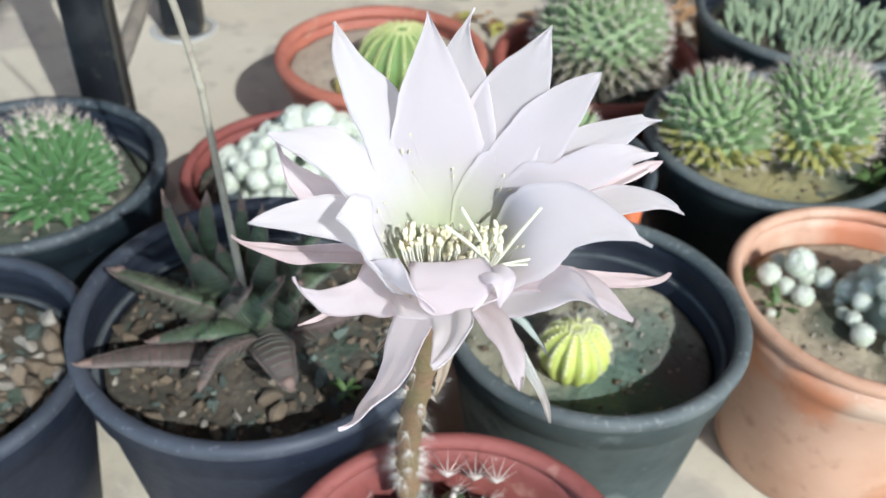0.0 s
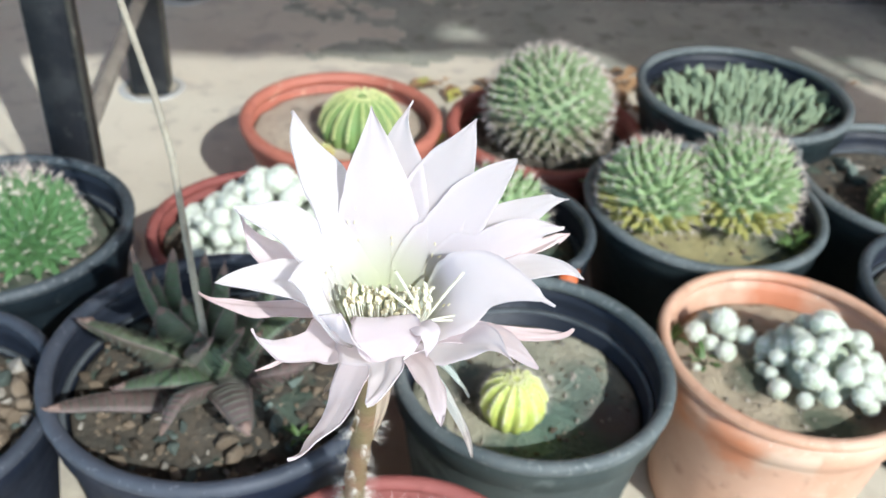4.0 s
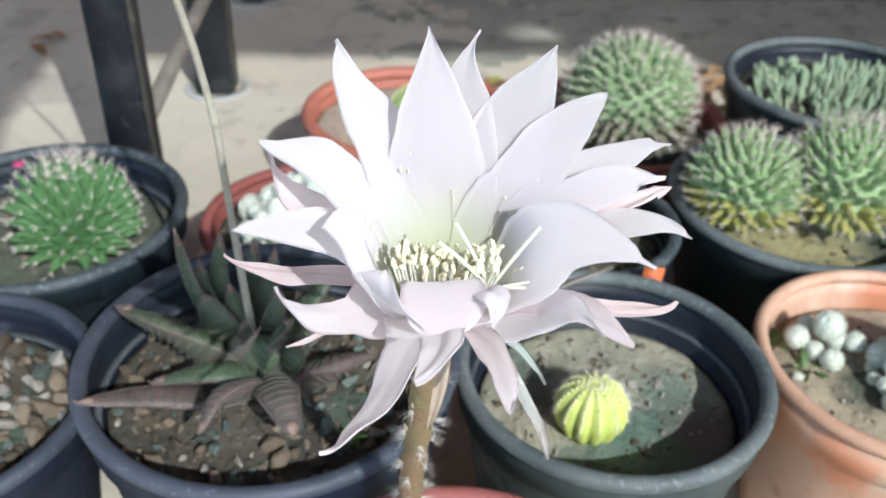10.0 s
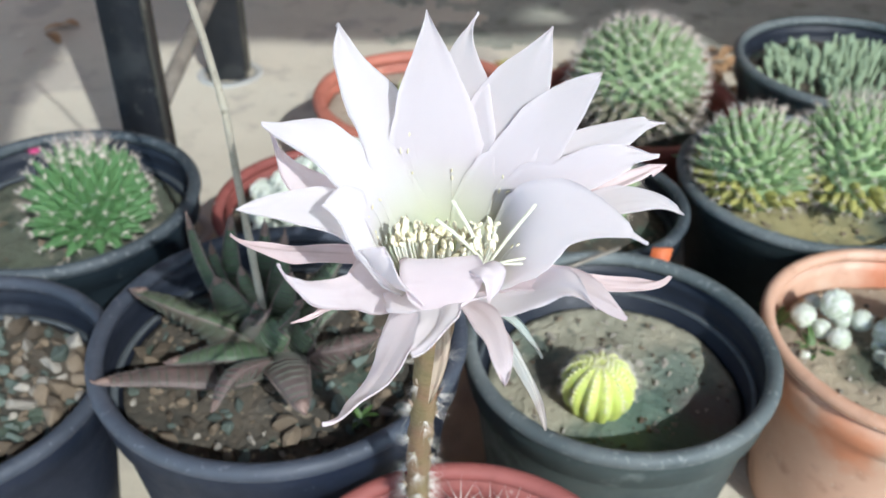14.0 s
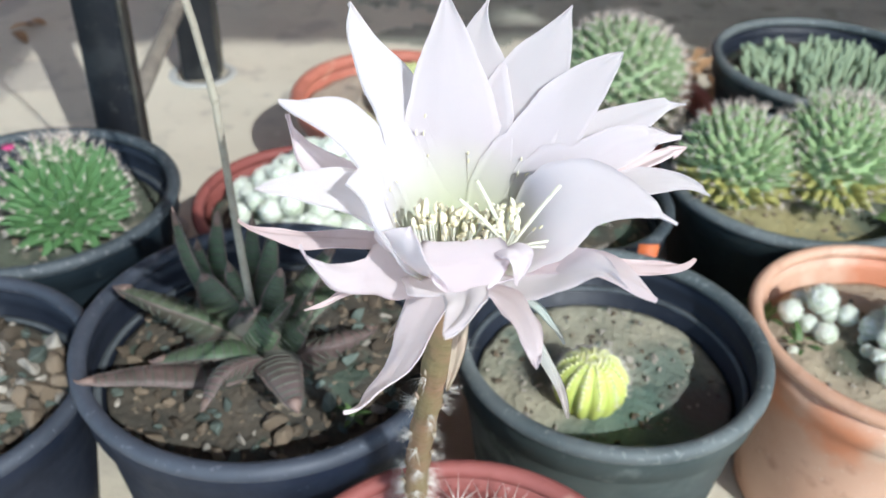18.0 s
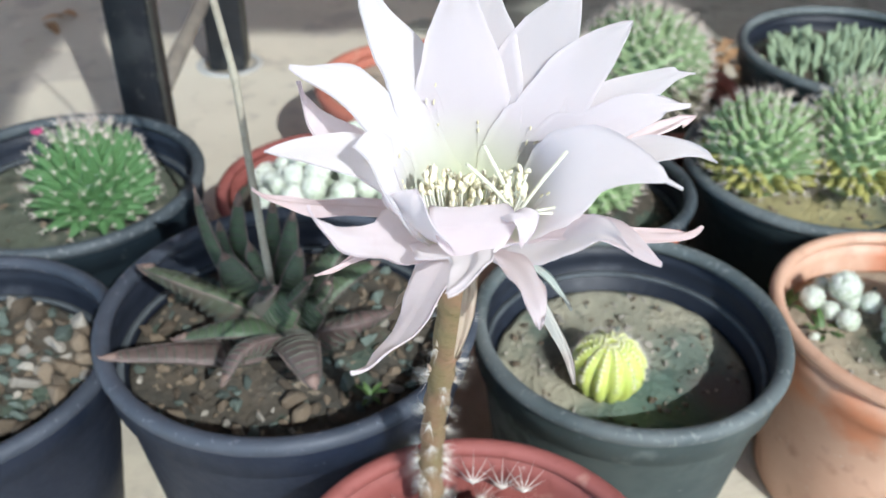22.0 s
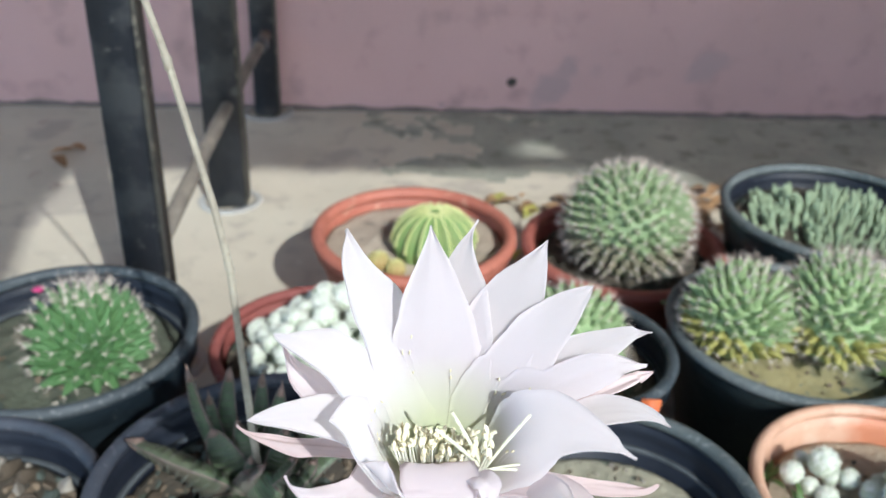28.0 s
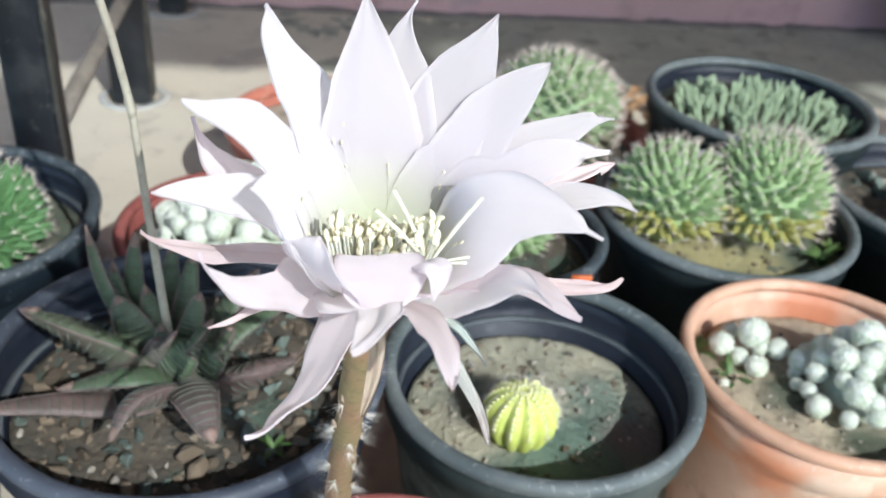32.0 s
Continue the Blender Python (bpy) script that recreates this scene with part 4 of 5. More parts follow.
def tubercle_mesh(material, k, pointed=False):
    """A six-sided nipple along z, blunt or long and pointed with a keel, shared by all of one skin."""
    if (material.name, k) not in TUB:
        rnd = random.Random(k)
        bm = bmesh.new()
        rings = []
        for f, q in ((0.0, 1.1), (0.3, 0.86), (0.6, 0.56), (0.85, 0.30), (1.0, 0.12)) if pointed else ((0.0, 1.05), (0.3, 1.0), (0.6, 0.76), (0.84, 0.42), (1.0, 0.12)):
            rings.append([bm.verts.new((math.cos(a) * q * rnd.uniform(0.92, 1.08), math.sin(a) * 0.8 * q * rnd.uniform(0.92, 1.08), f)) for a in (0, 1.047, 2.094, 3.142, 4.189, 5.236)])
        for ra, rb in zip(rings, rings[1:]):
            for j in range(6):
                bm.faces.new((ra[j], ra[(j + 1) % 6], rb[(j + 1) % 6], rb[j]))
        bm.faces.new(rings[-1])
        me = bpy.data.meshes.new("tubercle")
        bm.to_mesh(me)
        bm.free()
        me.materials.append(material)
        if not pointed:
            me.shade_smooth()
        TUB[material.name, k] = me
    return TUB[material.name, k]


def tubercle_cactus(label, place, r, n, length, width, skin, low_skin, spine, spines=5, low=-0.45, seed=1, squash=0.95, spine_len=0.006, crown=0.0, up=0.16, core_skin=None):
    """A globe of spiralling nipples, each ending in a little tuft of spines."""
    rnd = random.Random(seed)
    t = thing("globe_cactus", label, "cactus", place, "potted cacti")
    core = bmesh.new()
    bmesh.ops.create_uvsphere(core, u_segments=32, v_segments=20, radius=r * 0.86)
    bmesh.ops.scale(core, verts=core.verts, vec=(1, 1, squash))
    part("body", core, core_skin or skin, t)
    sp = bmesh.new()
    for i, d in enumerate(fib_dirs(n, low)):
        d = (d + Vector((rnd.uniform(-1, 1), rnd.uniform(-1, 1), rnd.uniform(-1, 1))) * 0.035).normalized()
        k = 1 - 0.35 * max(0, d.z - 0.75) / 0.25
        old = d.z < -0.02 + rnd.uniform(-0.12, 0.12)
        p = Vector((d.x, d.y, d.z * squash)) * r * 0.82
        ln = length * k * rnd.uniform(0.85, 1.15) + r * 0.10
        ax = (d + Vector((0, 0, up)) + Vector((rnd.uniform(-1, 1), rnd.uniform(-1, 1), rnd.uniform(-1, 1))) * 0.10).normalized()
        tip = p + ax * ln
        w = width * (0.65 + 0.35 * k) * rnd.uniform(0.9, 1.1)
        s = Vector((-d.y, d.x, 0))
        s = s.normalized() if s.length > 1e-4 else Vector((1, 0, 0))
        u = ax.cross(s).normalized()
        ob = new("tubercle", tubercle_mesh(low_skin if old else skin, i % 3, core_skin is not None))
        ob.parent = t
        m = Matrix((s * w, u * w, ax * ln)).transposed().to_4x4()
        m.translation = p
        ob.matrix_basis = m
        for _ in range(spines + (int(4 * crown) if d.z > 0.86 else 0)):
            e = (ax + Vector((rnd.uniform(-1, 1), rnd.uniform(-1, 1), rnd.uniform(-1, 1))) * 0.95).normalized()
            spike_into(sp, tip - ax * 0.0006, tip + e * spine_len * rnd.uniform(0.6, 1.2) * (1 + crown * 0.6 if d.z > 0.86 else 1), 0.00024)
    part("spine_tuft", sp, spine, t, "short pale spines on the tubercle tips")["kind"] = "stuff"
    return t


M_OFFSET = mat("dull_yellow_green_skin", (0.36, 0.33, 0.11), 0.65, (0.38, 0.26, 0.10), 60)
M_OLD = mat("yellowing_tubercle", (0.44, 0.38, 0.10), 0.65, (0.27, 0.29, 0.10), 70, 0.3, 250)
M_OLDB = mat("brown_grey_tubercle", (0.24, 0.20, 0.14), 0.75, (0.17, 0.18, 0.11), 70, 0.3, 250)
M_TWIN = mat("bright_grey_green_skin", (0.33, 0.43, 0.22), 0.65, (0.23, 0.335, 0.15), 50, 0.3, 250)
M_SPINEP = mat("dusty_pink_brown_spine", (0.72, 0.65, 0.57), 0.7, (0.56, 0.46, 0.40), 200)
left_cactus = tubercle_cactus("deep green globe cactus with long spiral tubercles", (-0.222, 0.470, 0.142), 0.0310, 165, 0.0125, 0.0046, M_LEFTC, M_LEFTC, M_SPINEP, 6, -0.55, 2, 1.08, 0.0054, 2.0, 0.5, M_CACTUS)
tubercle_cactus("pale green globe cactus with a yellowing base", (0.207, 0.557, 0.139), 0.036, 200, 0.0098, 0.0036, M_TWIN, M_OLD, M_SPINEP, 7, -0.5, 3, 1.0, 0.0068, 0.5, 0.4)
tubercle_cactus("taller pale green globe cactus with a yellowing base", (0.272, 0.557, 0.146), 0.038, 215, 0.0098, 0.0036, M_TWIN, M_OLD, M_SPINEP, 7, -0.55, 4, 1.08, 0.0068, 0.8, 0.4)
tubercle_cactus("large round grey-green cactus with brown lower spines", (0.150, 0.731, 0.119), 0.056, 300, 0.0070, 0.0042, M_CACTUS2, M_OLDB, M_SPINEP, 11, -0.55, 5, 0.95, 0.0080, 0.6)
tubercle_cactus("small grey-green cactus in a small black pot", (0.090, 0.545, 0.122), 0.036, 150, 0.0075, 0.0032, M_TWIN, M_TWIN, M_SPINEP, 5, -0.4, 6, 0.95, 0.006, 1.0, 0.35)


def tiny_flower(place):
    t = thing("small_flower", "tiny magenta flower on the deep green cactus", "flower", place)
    for k in range(9):
        a = 2 * math.pi * k / 9
        bm = bmesh.new()
        d = Vector((math.cos(a), math.sin(a), 0.9))
        q = Vector((-math.sin(a), math.cos(a), 0))
        pts = [Vector((0, 0, 0)), d * 0.0022 + q * 0.001, d * 0.0045, d * 0.0022 - q * 0.001]
        low = [bm.verts.new(p) for p in pts]
        hi = [bm.verts.new(p + Vector((0, 0, 0.0003))) for p in pts]
        bm.faces.new(low[::-1])
        bm.faces.new(hi)
        for i in range(4):
            bm.faces.new((low[i], low[(i + 1) % 4], hi[(i + 1) % 4], hi[i]))
        part("petal", bm, M_MAGENTA, t)
    return t


tiny_flower((-0.2565, 0.484, 0.168))


def ribbed_cactus(label, place, r, h, ribs, depth, skin, crest, spine, spine_len, per=7, count=4, seed=1, wool=0.0011):
    t = thing("ribbed_cactus", label, "cactus", place, "potted cacti")
    part("body", ribbed(r, h, ribs, depth), skin, t)
    bw, bs = areoles(ribs, r * 1.01, h * 1.01, per, wool, spine_len, count, seed)
    part("areole_wool", bw, crest, t, "pale dots along the rib crests")["kind"] = "stuff"
    part("spine_tuft", bs, spine, t, "thin short spines")["kind"] = "stuff"
    return t


ribbed_cactus("lime yellow ribbed ball cactus in sandy soil", (0.0875, 0.351, 0.1225), 0.0190, 0.0180, 13, 0.15, M_LIME, M_LIMER, M_SPINEW, 0.0052, 10, 11, 3, 0.0010)
ribbed_cactus("fresh green ribbed cactus with pale rib lines", (-0.020, 0.722, 0.096), 0.038, 0.031, 17, 0.13, M_FRESH, M_LIMER, M_SPINE, 0.005, 13, 4, 4, 0.0015)
for ox, oy, orad in ((-0.066, 0.690, 0.010), (-0.050, 0.680, 0.009), (-0.012, 0.676, 0.011)):
    ribbed_cactus("small yellow-green offset beside the ribbed cactus", (ox, oy, 0.088), orad, orad, 11, 0.16, M_OFFSET, M_LIMER, M_SPINE, 0.003, 4, 2, int(ox * 1000) + 99, 0.0007)
ribbed_cactus("yellow-green ball cactus among grey rocks", (0.425, 0.590, 0.116), 0.030, 0.028, 15, 0.16, M_FRESH, M_LIMER, M_SPINE, 0.004, 8, 3, 8, 0.001)


FINGERS = []
for k in range(5):
    rnd = random.Random(70 + k)
    bm = bmesh.new()
    bend = Vector((rnd.uniform(-1, 1), rnd.uniform(-1, 1), 0)) * 0.10
    tube_into(bm, [Vector((0, 0, 0)), Vector((0, 0, 0.35)) + bend * 0.4, Vector((0, 0, 0.75)) + bend, Vector((0, 0, 0.93)) + bend, Vector((0, 0, 1)) + bend], [0.08, 0.105, 0.095, 0.062, 0.015], 7)
    me = bpy.data.meshes.new("finger")
    bm.to_mesh(me)
    bm.free()
    me.materials.append(M_GREY)
    me.shade_smooth()
    FINGERS.append(me)


def finger_clump():
    """Short upright fingers crowded in a dome."""
    rnd = random.Random(9)
    t = thing("finger_succulent", "dense clump of grey-green finger succulents", "succulent", (0.340, 0.758, 0.112))
    for k in range(299):
        q, a = math.sqrt(rnd.random()), rnd.uniform(0, 6.283)
        p = Vector((0.078 * q * math.cos(a), 0.058 * q * math.sin(a), -0.004))
        lean = Vector((p.x * 6.0 + rnd.uniform(-0.15, 0.15), p.y * 5.0 + rnd.uniform(-0.15, 0.15), 1)).normalized()
        ln = rnd.uniform(0.018, 0.030) * (1.15 - 0.5 * q * q) + 0.005
        ob = new("finger", FINGERS[k % 5])
        ob.parent = t
        ob.matrix_basis = Matrix.Translation(p) @ lean.to_track_quat("Z", "Y").to_matrix().to_4x4() @ Matrix.Rotation(rnd.uniform(0, 6), 4, "Z") @ Matrix.Diagonal((0.023, 0.023, ln, 1))
    return t


finger_clump()

# white woolly heads: four shared shapes, green skin under stars of white wool
HEADS = []
for k in range(4):
    rnd = random.Random(30 + k)
    bm = bmesh.new()
    bmesh.ops.create_icosphere(bm, subdivisions=3, radius=0.93)
    for v in bm.verts:
        v.co *= 1 + 0.06 * noise.noise(v.co * 3 + Vector((k, 0, 0)))
    for f in bm.faces:
        f.smooth = True
        m = f.calc_center_median()
        f.material_index = 1 if m.z + 0.5 * noise.noise(m * 4 + Vector((k, 3, 0))) + 0.5 * noise.noise(m * 9) > 0.34 else 0
    for d in fib_dirs(70, -0.7):
        c = d * 0.93
        cap = d.z > 0.25 + rnd.uniform(-0.25, 0.25)
        s1 = d.orthogonal().normalized()
        s2 = d.cross(s1)
        for j in range(12 if cap else 7):
            a = rnd.uniform(0, 6.283)
            e = (s1 * math.cos(a) + s2 * math.sin(a)) * rnd.uniform(0.16, 0.30) + d * rnd.uniform(0.05, 0.22 if cap else 0.12)
            n0 = len(bm.faces)
            spike_into(bm, c, c + e, 0.045 if cap else 0.030)
            bm.faces.ensure_lookup_table()
            for f in bm.faces[n0:]:
                f.material_index = 1
    me = bpy.data.meshes.new("woolly_head")
    bm.to_mesh(me)
    bm.free()
    me.materials.append(M_WHITEG)
    me.materials.append(M_WHITEB)
    HEADS.append(me)


def woolly_cluster(label, place, heads, mound=None):
    t = thing("woolly_cactus", label, "cactus", place, "white woolly cacti")
    if mound:
        bm = bmesh.new()
        bmesh.ops.create_uvsphere(bm, u_segments=28, v_segments=14, radius=1.0)
        bmesh.ops.scale(bm, verts=bm.verts, vec=mound)
        for v in bm.verts:
            v.co *= 1 + 0.08 * noise.noise(v.co * 120)
        part("body", bm, M_MOUND, t, "pale green heads crowded below the outer ones")
    for k, (x, y, z, r) in enumerate(heads):
        ob = new("head", HEADS[k % 4])
        ob.parent = t
        ob.matrix_basis = Matrix.LocRotScale((x, y, z), Euler((RNG.uniform(-0.4, 0.4), RNG.uniform(-0.4, 0.4), RNG.uniform(0, 6))), (r, r, r))
    return t


def dome_heads(n, rx, ry, lift, rmin, rmax, seed):
    """Heads packed over a low dome, none closer than its neighbours allow."""
    rnd = random.Random(seed)
    out = []
    for _ in range(n * 40):
        if len(out) >= n:
            break
        q, a = math.sqrt(rnd.random()), rnd.uniform(0, 6.283)
        x, y = rx * q * math.cos(a), ry * q * math.sin(a)
        r = rnd.uniform(rmin, rmax) * (1.1 - 0.3 * q)
        z = lift * (1 - q * q) + r * 0.5
        if all((x - b[0]) ** 2 + (y - b[1]) ** 2 + (z - b[2]) ** 2 > (0.72 * (r + b[3])) ** 2 for b in out):
            out.append((x, y, z, r))
    return out


woolly_cluster("heaped clump of white woolly ball cacti", (-0.068, 0.520, 0.108), dome_heads(70, 0.064, 0.058, 0.036, 0.0070, 0.0130, 4), (0.052, 0.046, 0.027))
woolly_cluster("clump of snow white woolly balls", (0.281, 0.389, 0.114), dome_heads(44, 0.037, 0.036, 0.030, 0.0040, 0.0096, 8), (0.022, 0.021, 0.026))
woolly_cluster("small knot of white woolly balls", (0.227, 0.418, 0.108), [(0.0, 0.004, 0.020, 0.0090), (-0.017, 0.002, 0.013, 0.0068), (0.015, 0.0, 0.013, 0.0062), (0.000, -0.012, 0.009, 0.0066), (0.006, 0.004, 0.011, 0.0060), (-0.008, 0.016, 0.012, 0.0050), (-0.008, -0.004, 0.009, 0.0055), (-0.020, -0.022, 0.003, 0.0034)])


# ---- haworthia with banded pointed leaves and a dry flower stalk ----
HAW = Vector((-0.074, 0.336, 0.139))
haworthia = thing("haworthia", "dark haworthia rosette with pale-banded pointed leaves", "succulent", HAW)


def curve_through(points, u):
    """A smooth line through the points."""
    n = len(points) - 1
    i = min(n - 1, int(u * n))
    f = u * n - i
    p0, p1, p2, p3 = points[max(0, i - 1)], points[i], points[i + 1], points[min(n, i + 2)]
    return 0.5 * (2 * p1 + (p2 - p0) * f + (2 * p0 - 5 * p1 + 4 * p2 - p3) * f * f + (3 * p1 - p0 - 3 * p2 + p3) * f ** 3)


def haw_leaf(base, mid, tip, w, skin, roll=0.0, bands=17, seed=0):
    """A thick boat-shaped leaf, hollow above and keeled below, with pale raised bands on its keeled side and a dry tip."""
    w *= 1.14
    root = Vector((-0.0775, 0.334, 0.146))
    line = [root - HAW, root.lerp(Vector(base), 0.75) - HAW, Vector(mid) - HAW, Vector(tip) - HAW]
    bm, nu, bb = bmesh.new(), 80, bmesh.new()
    rnd = random.Random(seed)

    def ring_at(u, grow=1.0):
        c = curve_through(line, u)
        t = (curve_through(line, min(1, u + 0.02)) - curve_through(line, max(0, u - 0.02))).normalized()
        s = t.cross(Vector((0, 0, 1)) if abs(t.z) < 0.8 else Vector((t.x * 0.01, -1, 0)))
        s = s.normalized()
        m = s.cross(t).normalized()
        s, m = s * math.cos(roll) + m * math.sin(roll), m * math.cos(roll) - s * math.sin(roll)
        f = (0.80 + 0.20 * math.sin(min(1, u / 0.4) * math.pi / 2)) * max(0.0, 1 - u ** 2.5) ** 0.85 + 0.035
        hw = w * 0.5 * f * grow
        rid = 1 + 0.10 * math.sin(u * bands / 0.70 * 6.283)
        prof = ((-1, 0.06), (-0.60, 0.30 * rid), (0, 0.42 * rid), (0.60, 0.30 * rid), (1, 0.06), (0.92, -0.10), (0.55, -0.58 * rid), (0.06, -0.92 * rid), (-0.06, -0.92 * rid), (-0.55, -0.58 * rid), (-0.92, -0.10))
        return [c + s * x * hw + m * y * hw * 0.85 for x, y in prof]

    rings = [[bm.verts.new(p) for p in ring_at(i / nu)] for i in range(nu + 1)]
    n = len(rings[0])
    for a, b in zip(rings, rings[1:]):
        for k in range(n):
            bm.faces.new((a[k], a[(k + 1) % n], b[(k + 1) % n], b[k])).material_index = 0 if k in (0, 1, 2, 3) else 1
    bm.faces.new(rings[0])
    bm.faces.new(rings[-1][::-1])
    bmesh.ops.recalc_face_normals(bm, faces=bm.faces)
    leaf = part("leaf", bm, (M_HAW, M_HAWTIP, M_HAWPALE)[skin], haworthia, ("", "reddish brown banded leaf", "pinkish grey dry-tipped leaf")[skin])
    leaf.data.materials.append((M_HAWBACK, M_HAWTIP, M_HAWPALE)[skin])
    for j in range(bands):
        u = 0.22 + 0.70 * (j + rnd.uniform(-0.15, 0.15)) / bands
        r = ring_at(u, 1.04)
        tube_into(bb, [r[5].lerp(r[6], 0.25), r[6], r[7], r[8], r[9], r[10].lerp(r[9], 0.25)], [0.0003, 0.00045, 0.00045, 0.00045, 0.00045, 0.0003], 5)
        r = ring_at(u, 1.02)
        tube_into(bb, [r[1].lerp(r[0], 0.8), r[1], r[2], r[3], r[3].lerp(r[4], 0.8)], [0.0002, 0.00036, 0.0004, 0.00036, 0.0002], 5)
    part("band_relief", bb, M_BAND, leaf, "pale raised bands across the leaf")["kind"] = "stuff"
    for k in (0, 4):
        edge = bmesh.new()
        tube_into(edge, [ring_at(i / 24)[k] for i in range(5, 25)], [0.0004] * 20, 5)
        part("margin", edge, M_MARGIN, leaf, "pale horny leaf margin")
    dry = bmesh.new()
    ends = [curve_through(line, u) for u in (0.90, 0.94, 0.975, 1.0)]
    ends.append(ends[-1] + (ends[-1] - ends[1]).normalized() * 0.0015 + Vector((0, 0, rnd.uniform(-0.001, 0.002))))
    tube_into(dry, ends, [w * 0.13, w * 0.10, w * 0.07, w * 0.04, 0.0002], 8)
    part("dry_tip", dry, M_DRYTIP, leaf, "dry pinkish brown leaf tip")
    return leaf


M_DRYTIP = mat("dry_leaf_tip", (0.21, 0.14, 0.115), 0.8, (0.13, 0.088, 0.070), 80)
M_BAND = mat("pale_leaf_band", (0.105, 0.108, 0.084), 0.8, (0.060, 0.068, 0.048), 120)
M_MARGIN = mat("horny_leaf_margin", (0.19, 0.14, 0.125), 0.75, (0.095, 0.078, 0.066), 120)
M_HAWBACK = mat("dark_green_red_keel", (0.062, 0.082, 0.050), 0.6, (0.092, 0.064, 0.052), 45, 0.2, 200)
M_HAWPALE = mat("pinkish_grey_leaf", (0.105, 0.074, 0.069), 0.7, (0.070, 0.056, 0.046), 60, 0.2, 200)
haw_leaf((-0.0956, 0.3113, 0.1520), (-0.1214, 0.3035, 0.1600), (-0.1455, 0.2908, 0.1670), 0.0162, 1, seed=1)
haw_leaf((-0.0914, 0.3354, 0.1600), (-0.1116, 0.3289, 0.1800), (-0.1425, 0.3395, 0.1815), 0.0238, 0, -0.5, seed=2)
haw_leaf((-0.0966, 0.3450, 0.1606), (-0.1086, 0.3500, 0.1876), (-0.1149, 0.3550, 0.2151), 0.0129, 0, 0.5, seed=3)
haw_leaf((-0.1006, 0.3550, 0.1612), (-0.1051, 0.3580, 0.1730), (-0.1094, 0.3650, 0.1921), 0.0116, 0, seed=4)
haw_leaf((-0.0956, 0.3550, 0.1542), (-0.0999, 0.3620, 0.1774), (-0.0991, 0.3700, 0.2061), 0.0129, 0, seed=5)
haw_leaf((-0.0855, 0.3600, 0.1507), (-0.0848, 0.3660, 0.1717), (-0.0840, 0.3750, 0.2002), 0.0129, 0, seed=6)
haw_leaf((-0.0772, 0.3520, 0.1578), (-0.0751, 0.3580, 0.1783), (-0.0720, 0.3660, 0.2002), 0.0129, 0, seed=7)
haw_leaf((-0.0881, 0.3380, 0.1580), (-0.0957, 0.3389, 0.1780), (-0.1011, 0.3415, 0.1900), 0.0206, 0, seed=8)
haw_leaf((-0.0708, 0.3500, 0.1599), (-0.0565, 0.3560, 0.1757), (-0.0428, 0.3640, 0.1930), 0.0193, 0, seed=9)
haw_leaf((-0.0634, 0.3418, 0.1600), (-0.0479, 0.3527, 0.1700), (-0.0312, 0.3651, 0.1720), 0.0187, 0, seed=10)
haw_leaf((-0.0577, 0.3306, 0.1520), (-0.0378, 0.3242, 0.1680), (-0.0208, 0.3371, 0.1650), 0.0219, 1, 0.4, seed=11)
haw_leaf((-0.0860, 0.3315, 0.1620), (-0.0790, 0.3235, 0.1780), (-0.0716, 0.3237, 0.1860), 0.0129, 2, seed=12)
haw_leaf((-0.0773, 0.3240, 0.1620), (-0.0666, 0.3200, 0.1800), (-0.0569, 0.3277, 0.1900), 0.0175, 0, 0.5, seed=13)
haw_leaf((-0.0659, 0.3271, 0.1600), (-0.0552, 0.3213, 0.1780), (-0.0485, 0.3305, 0.1860), 0.0175, 0, 0.5, seed=14)
haw_leaf((-0.0700, 0.3262, 0.1580), (-0.0916, 0.3142, 0.1680), (-0.1211, 0.3130, 0.1600), 0.0168, 0, seed=15)
haw_leaf((-0.0685, 0.3192, 0.1580), (-0.0811, 0.2932, 0.1760), (-0.0872, 0.2748, 0.1700), 0.0155, 1, -0.5, seed=16)
haw_leaf((-0.0693, 0.3275, 0.1540), (-0.0590, 0.2992, 0.1720), (-0.0480, 0.2785, 0.1680), 0.0232, 2, seed=17)

haw_leaf((-0.0830, 0.3400, 0.1600), (-0.0860, 0.3420, 0.1780), (-0.0890, 0.3440, 0.1950), 0.0129, 0, seed=18)
haw_leaf((-0.0730, 0.3400, 0.1600), (-0.0690, 0.3410, 0.1780), (-0.0650, 0.3440, 0.1930), 0.0129, 0, seed=19)
haw_leaf((-0.0780, 0.3330, 0.1600), (-0.0790, 0.3300, 0.1720), (-0.0800, 0.3310, 0.1840), 0.0120, 0, seed=20)

stalk_pts = [Vector(p) - HAW for p in ((-0.078, 0.339, 0.150), (-0.081, 0.341, 0.190), (-0.084, 0.343, 0.240), (-0.0855, 0.343, 0.280), (-0.0895, 0.341, 0.312), (-0.0945, 0.339, 0.340), (-0.1005, 0.337, 0.374), (-0.1065, 0.335, 0.400), (-0.122, 0.332, 0.455), (-0.150, 0.328, 0.530))]
bm = bmesh.new()
tube_into(bm, stalk_pts, [0.0021, 0.0019, 0.0017, 0.0016, 0.0016, 0.0015, 0.0015, 0.0014, 0.0013, 0.0011], 10)
stalk = part("flower_stalk", bm, M_STALK, haworthia, "long dry leaning flower stalk")
for k in (3, 6):
    bm = bmesh.new()
    p = stalk_pts[k]
    tube_into(bm, [p - Vector((0, 0, 0.004)), p, p + Vector((-0.002, 0, 0.005))], [0.0015, 0.0021, 0.0008], 8)
    part("bract", bm, M_STALK, stalk, "dry bract on the stalk")

# ---- pebbles ----
PEBBLES = []
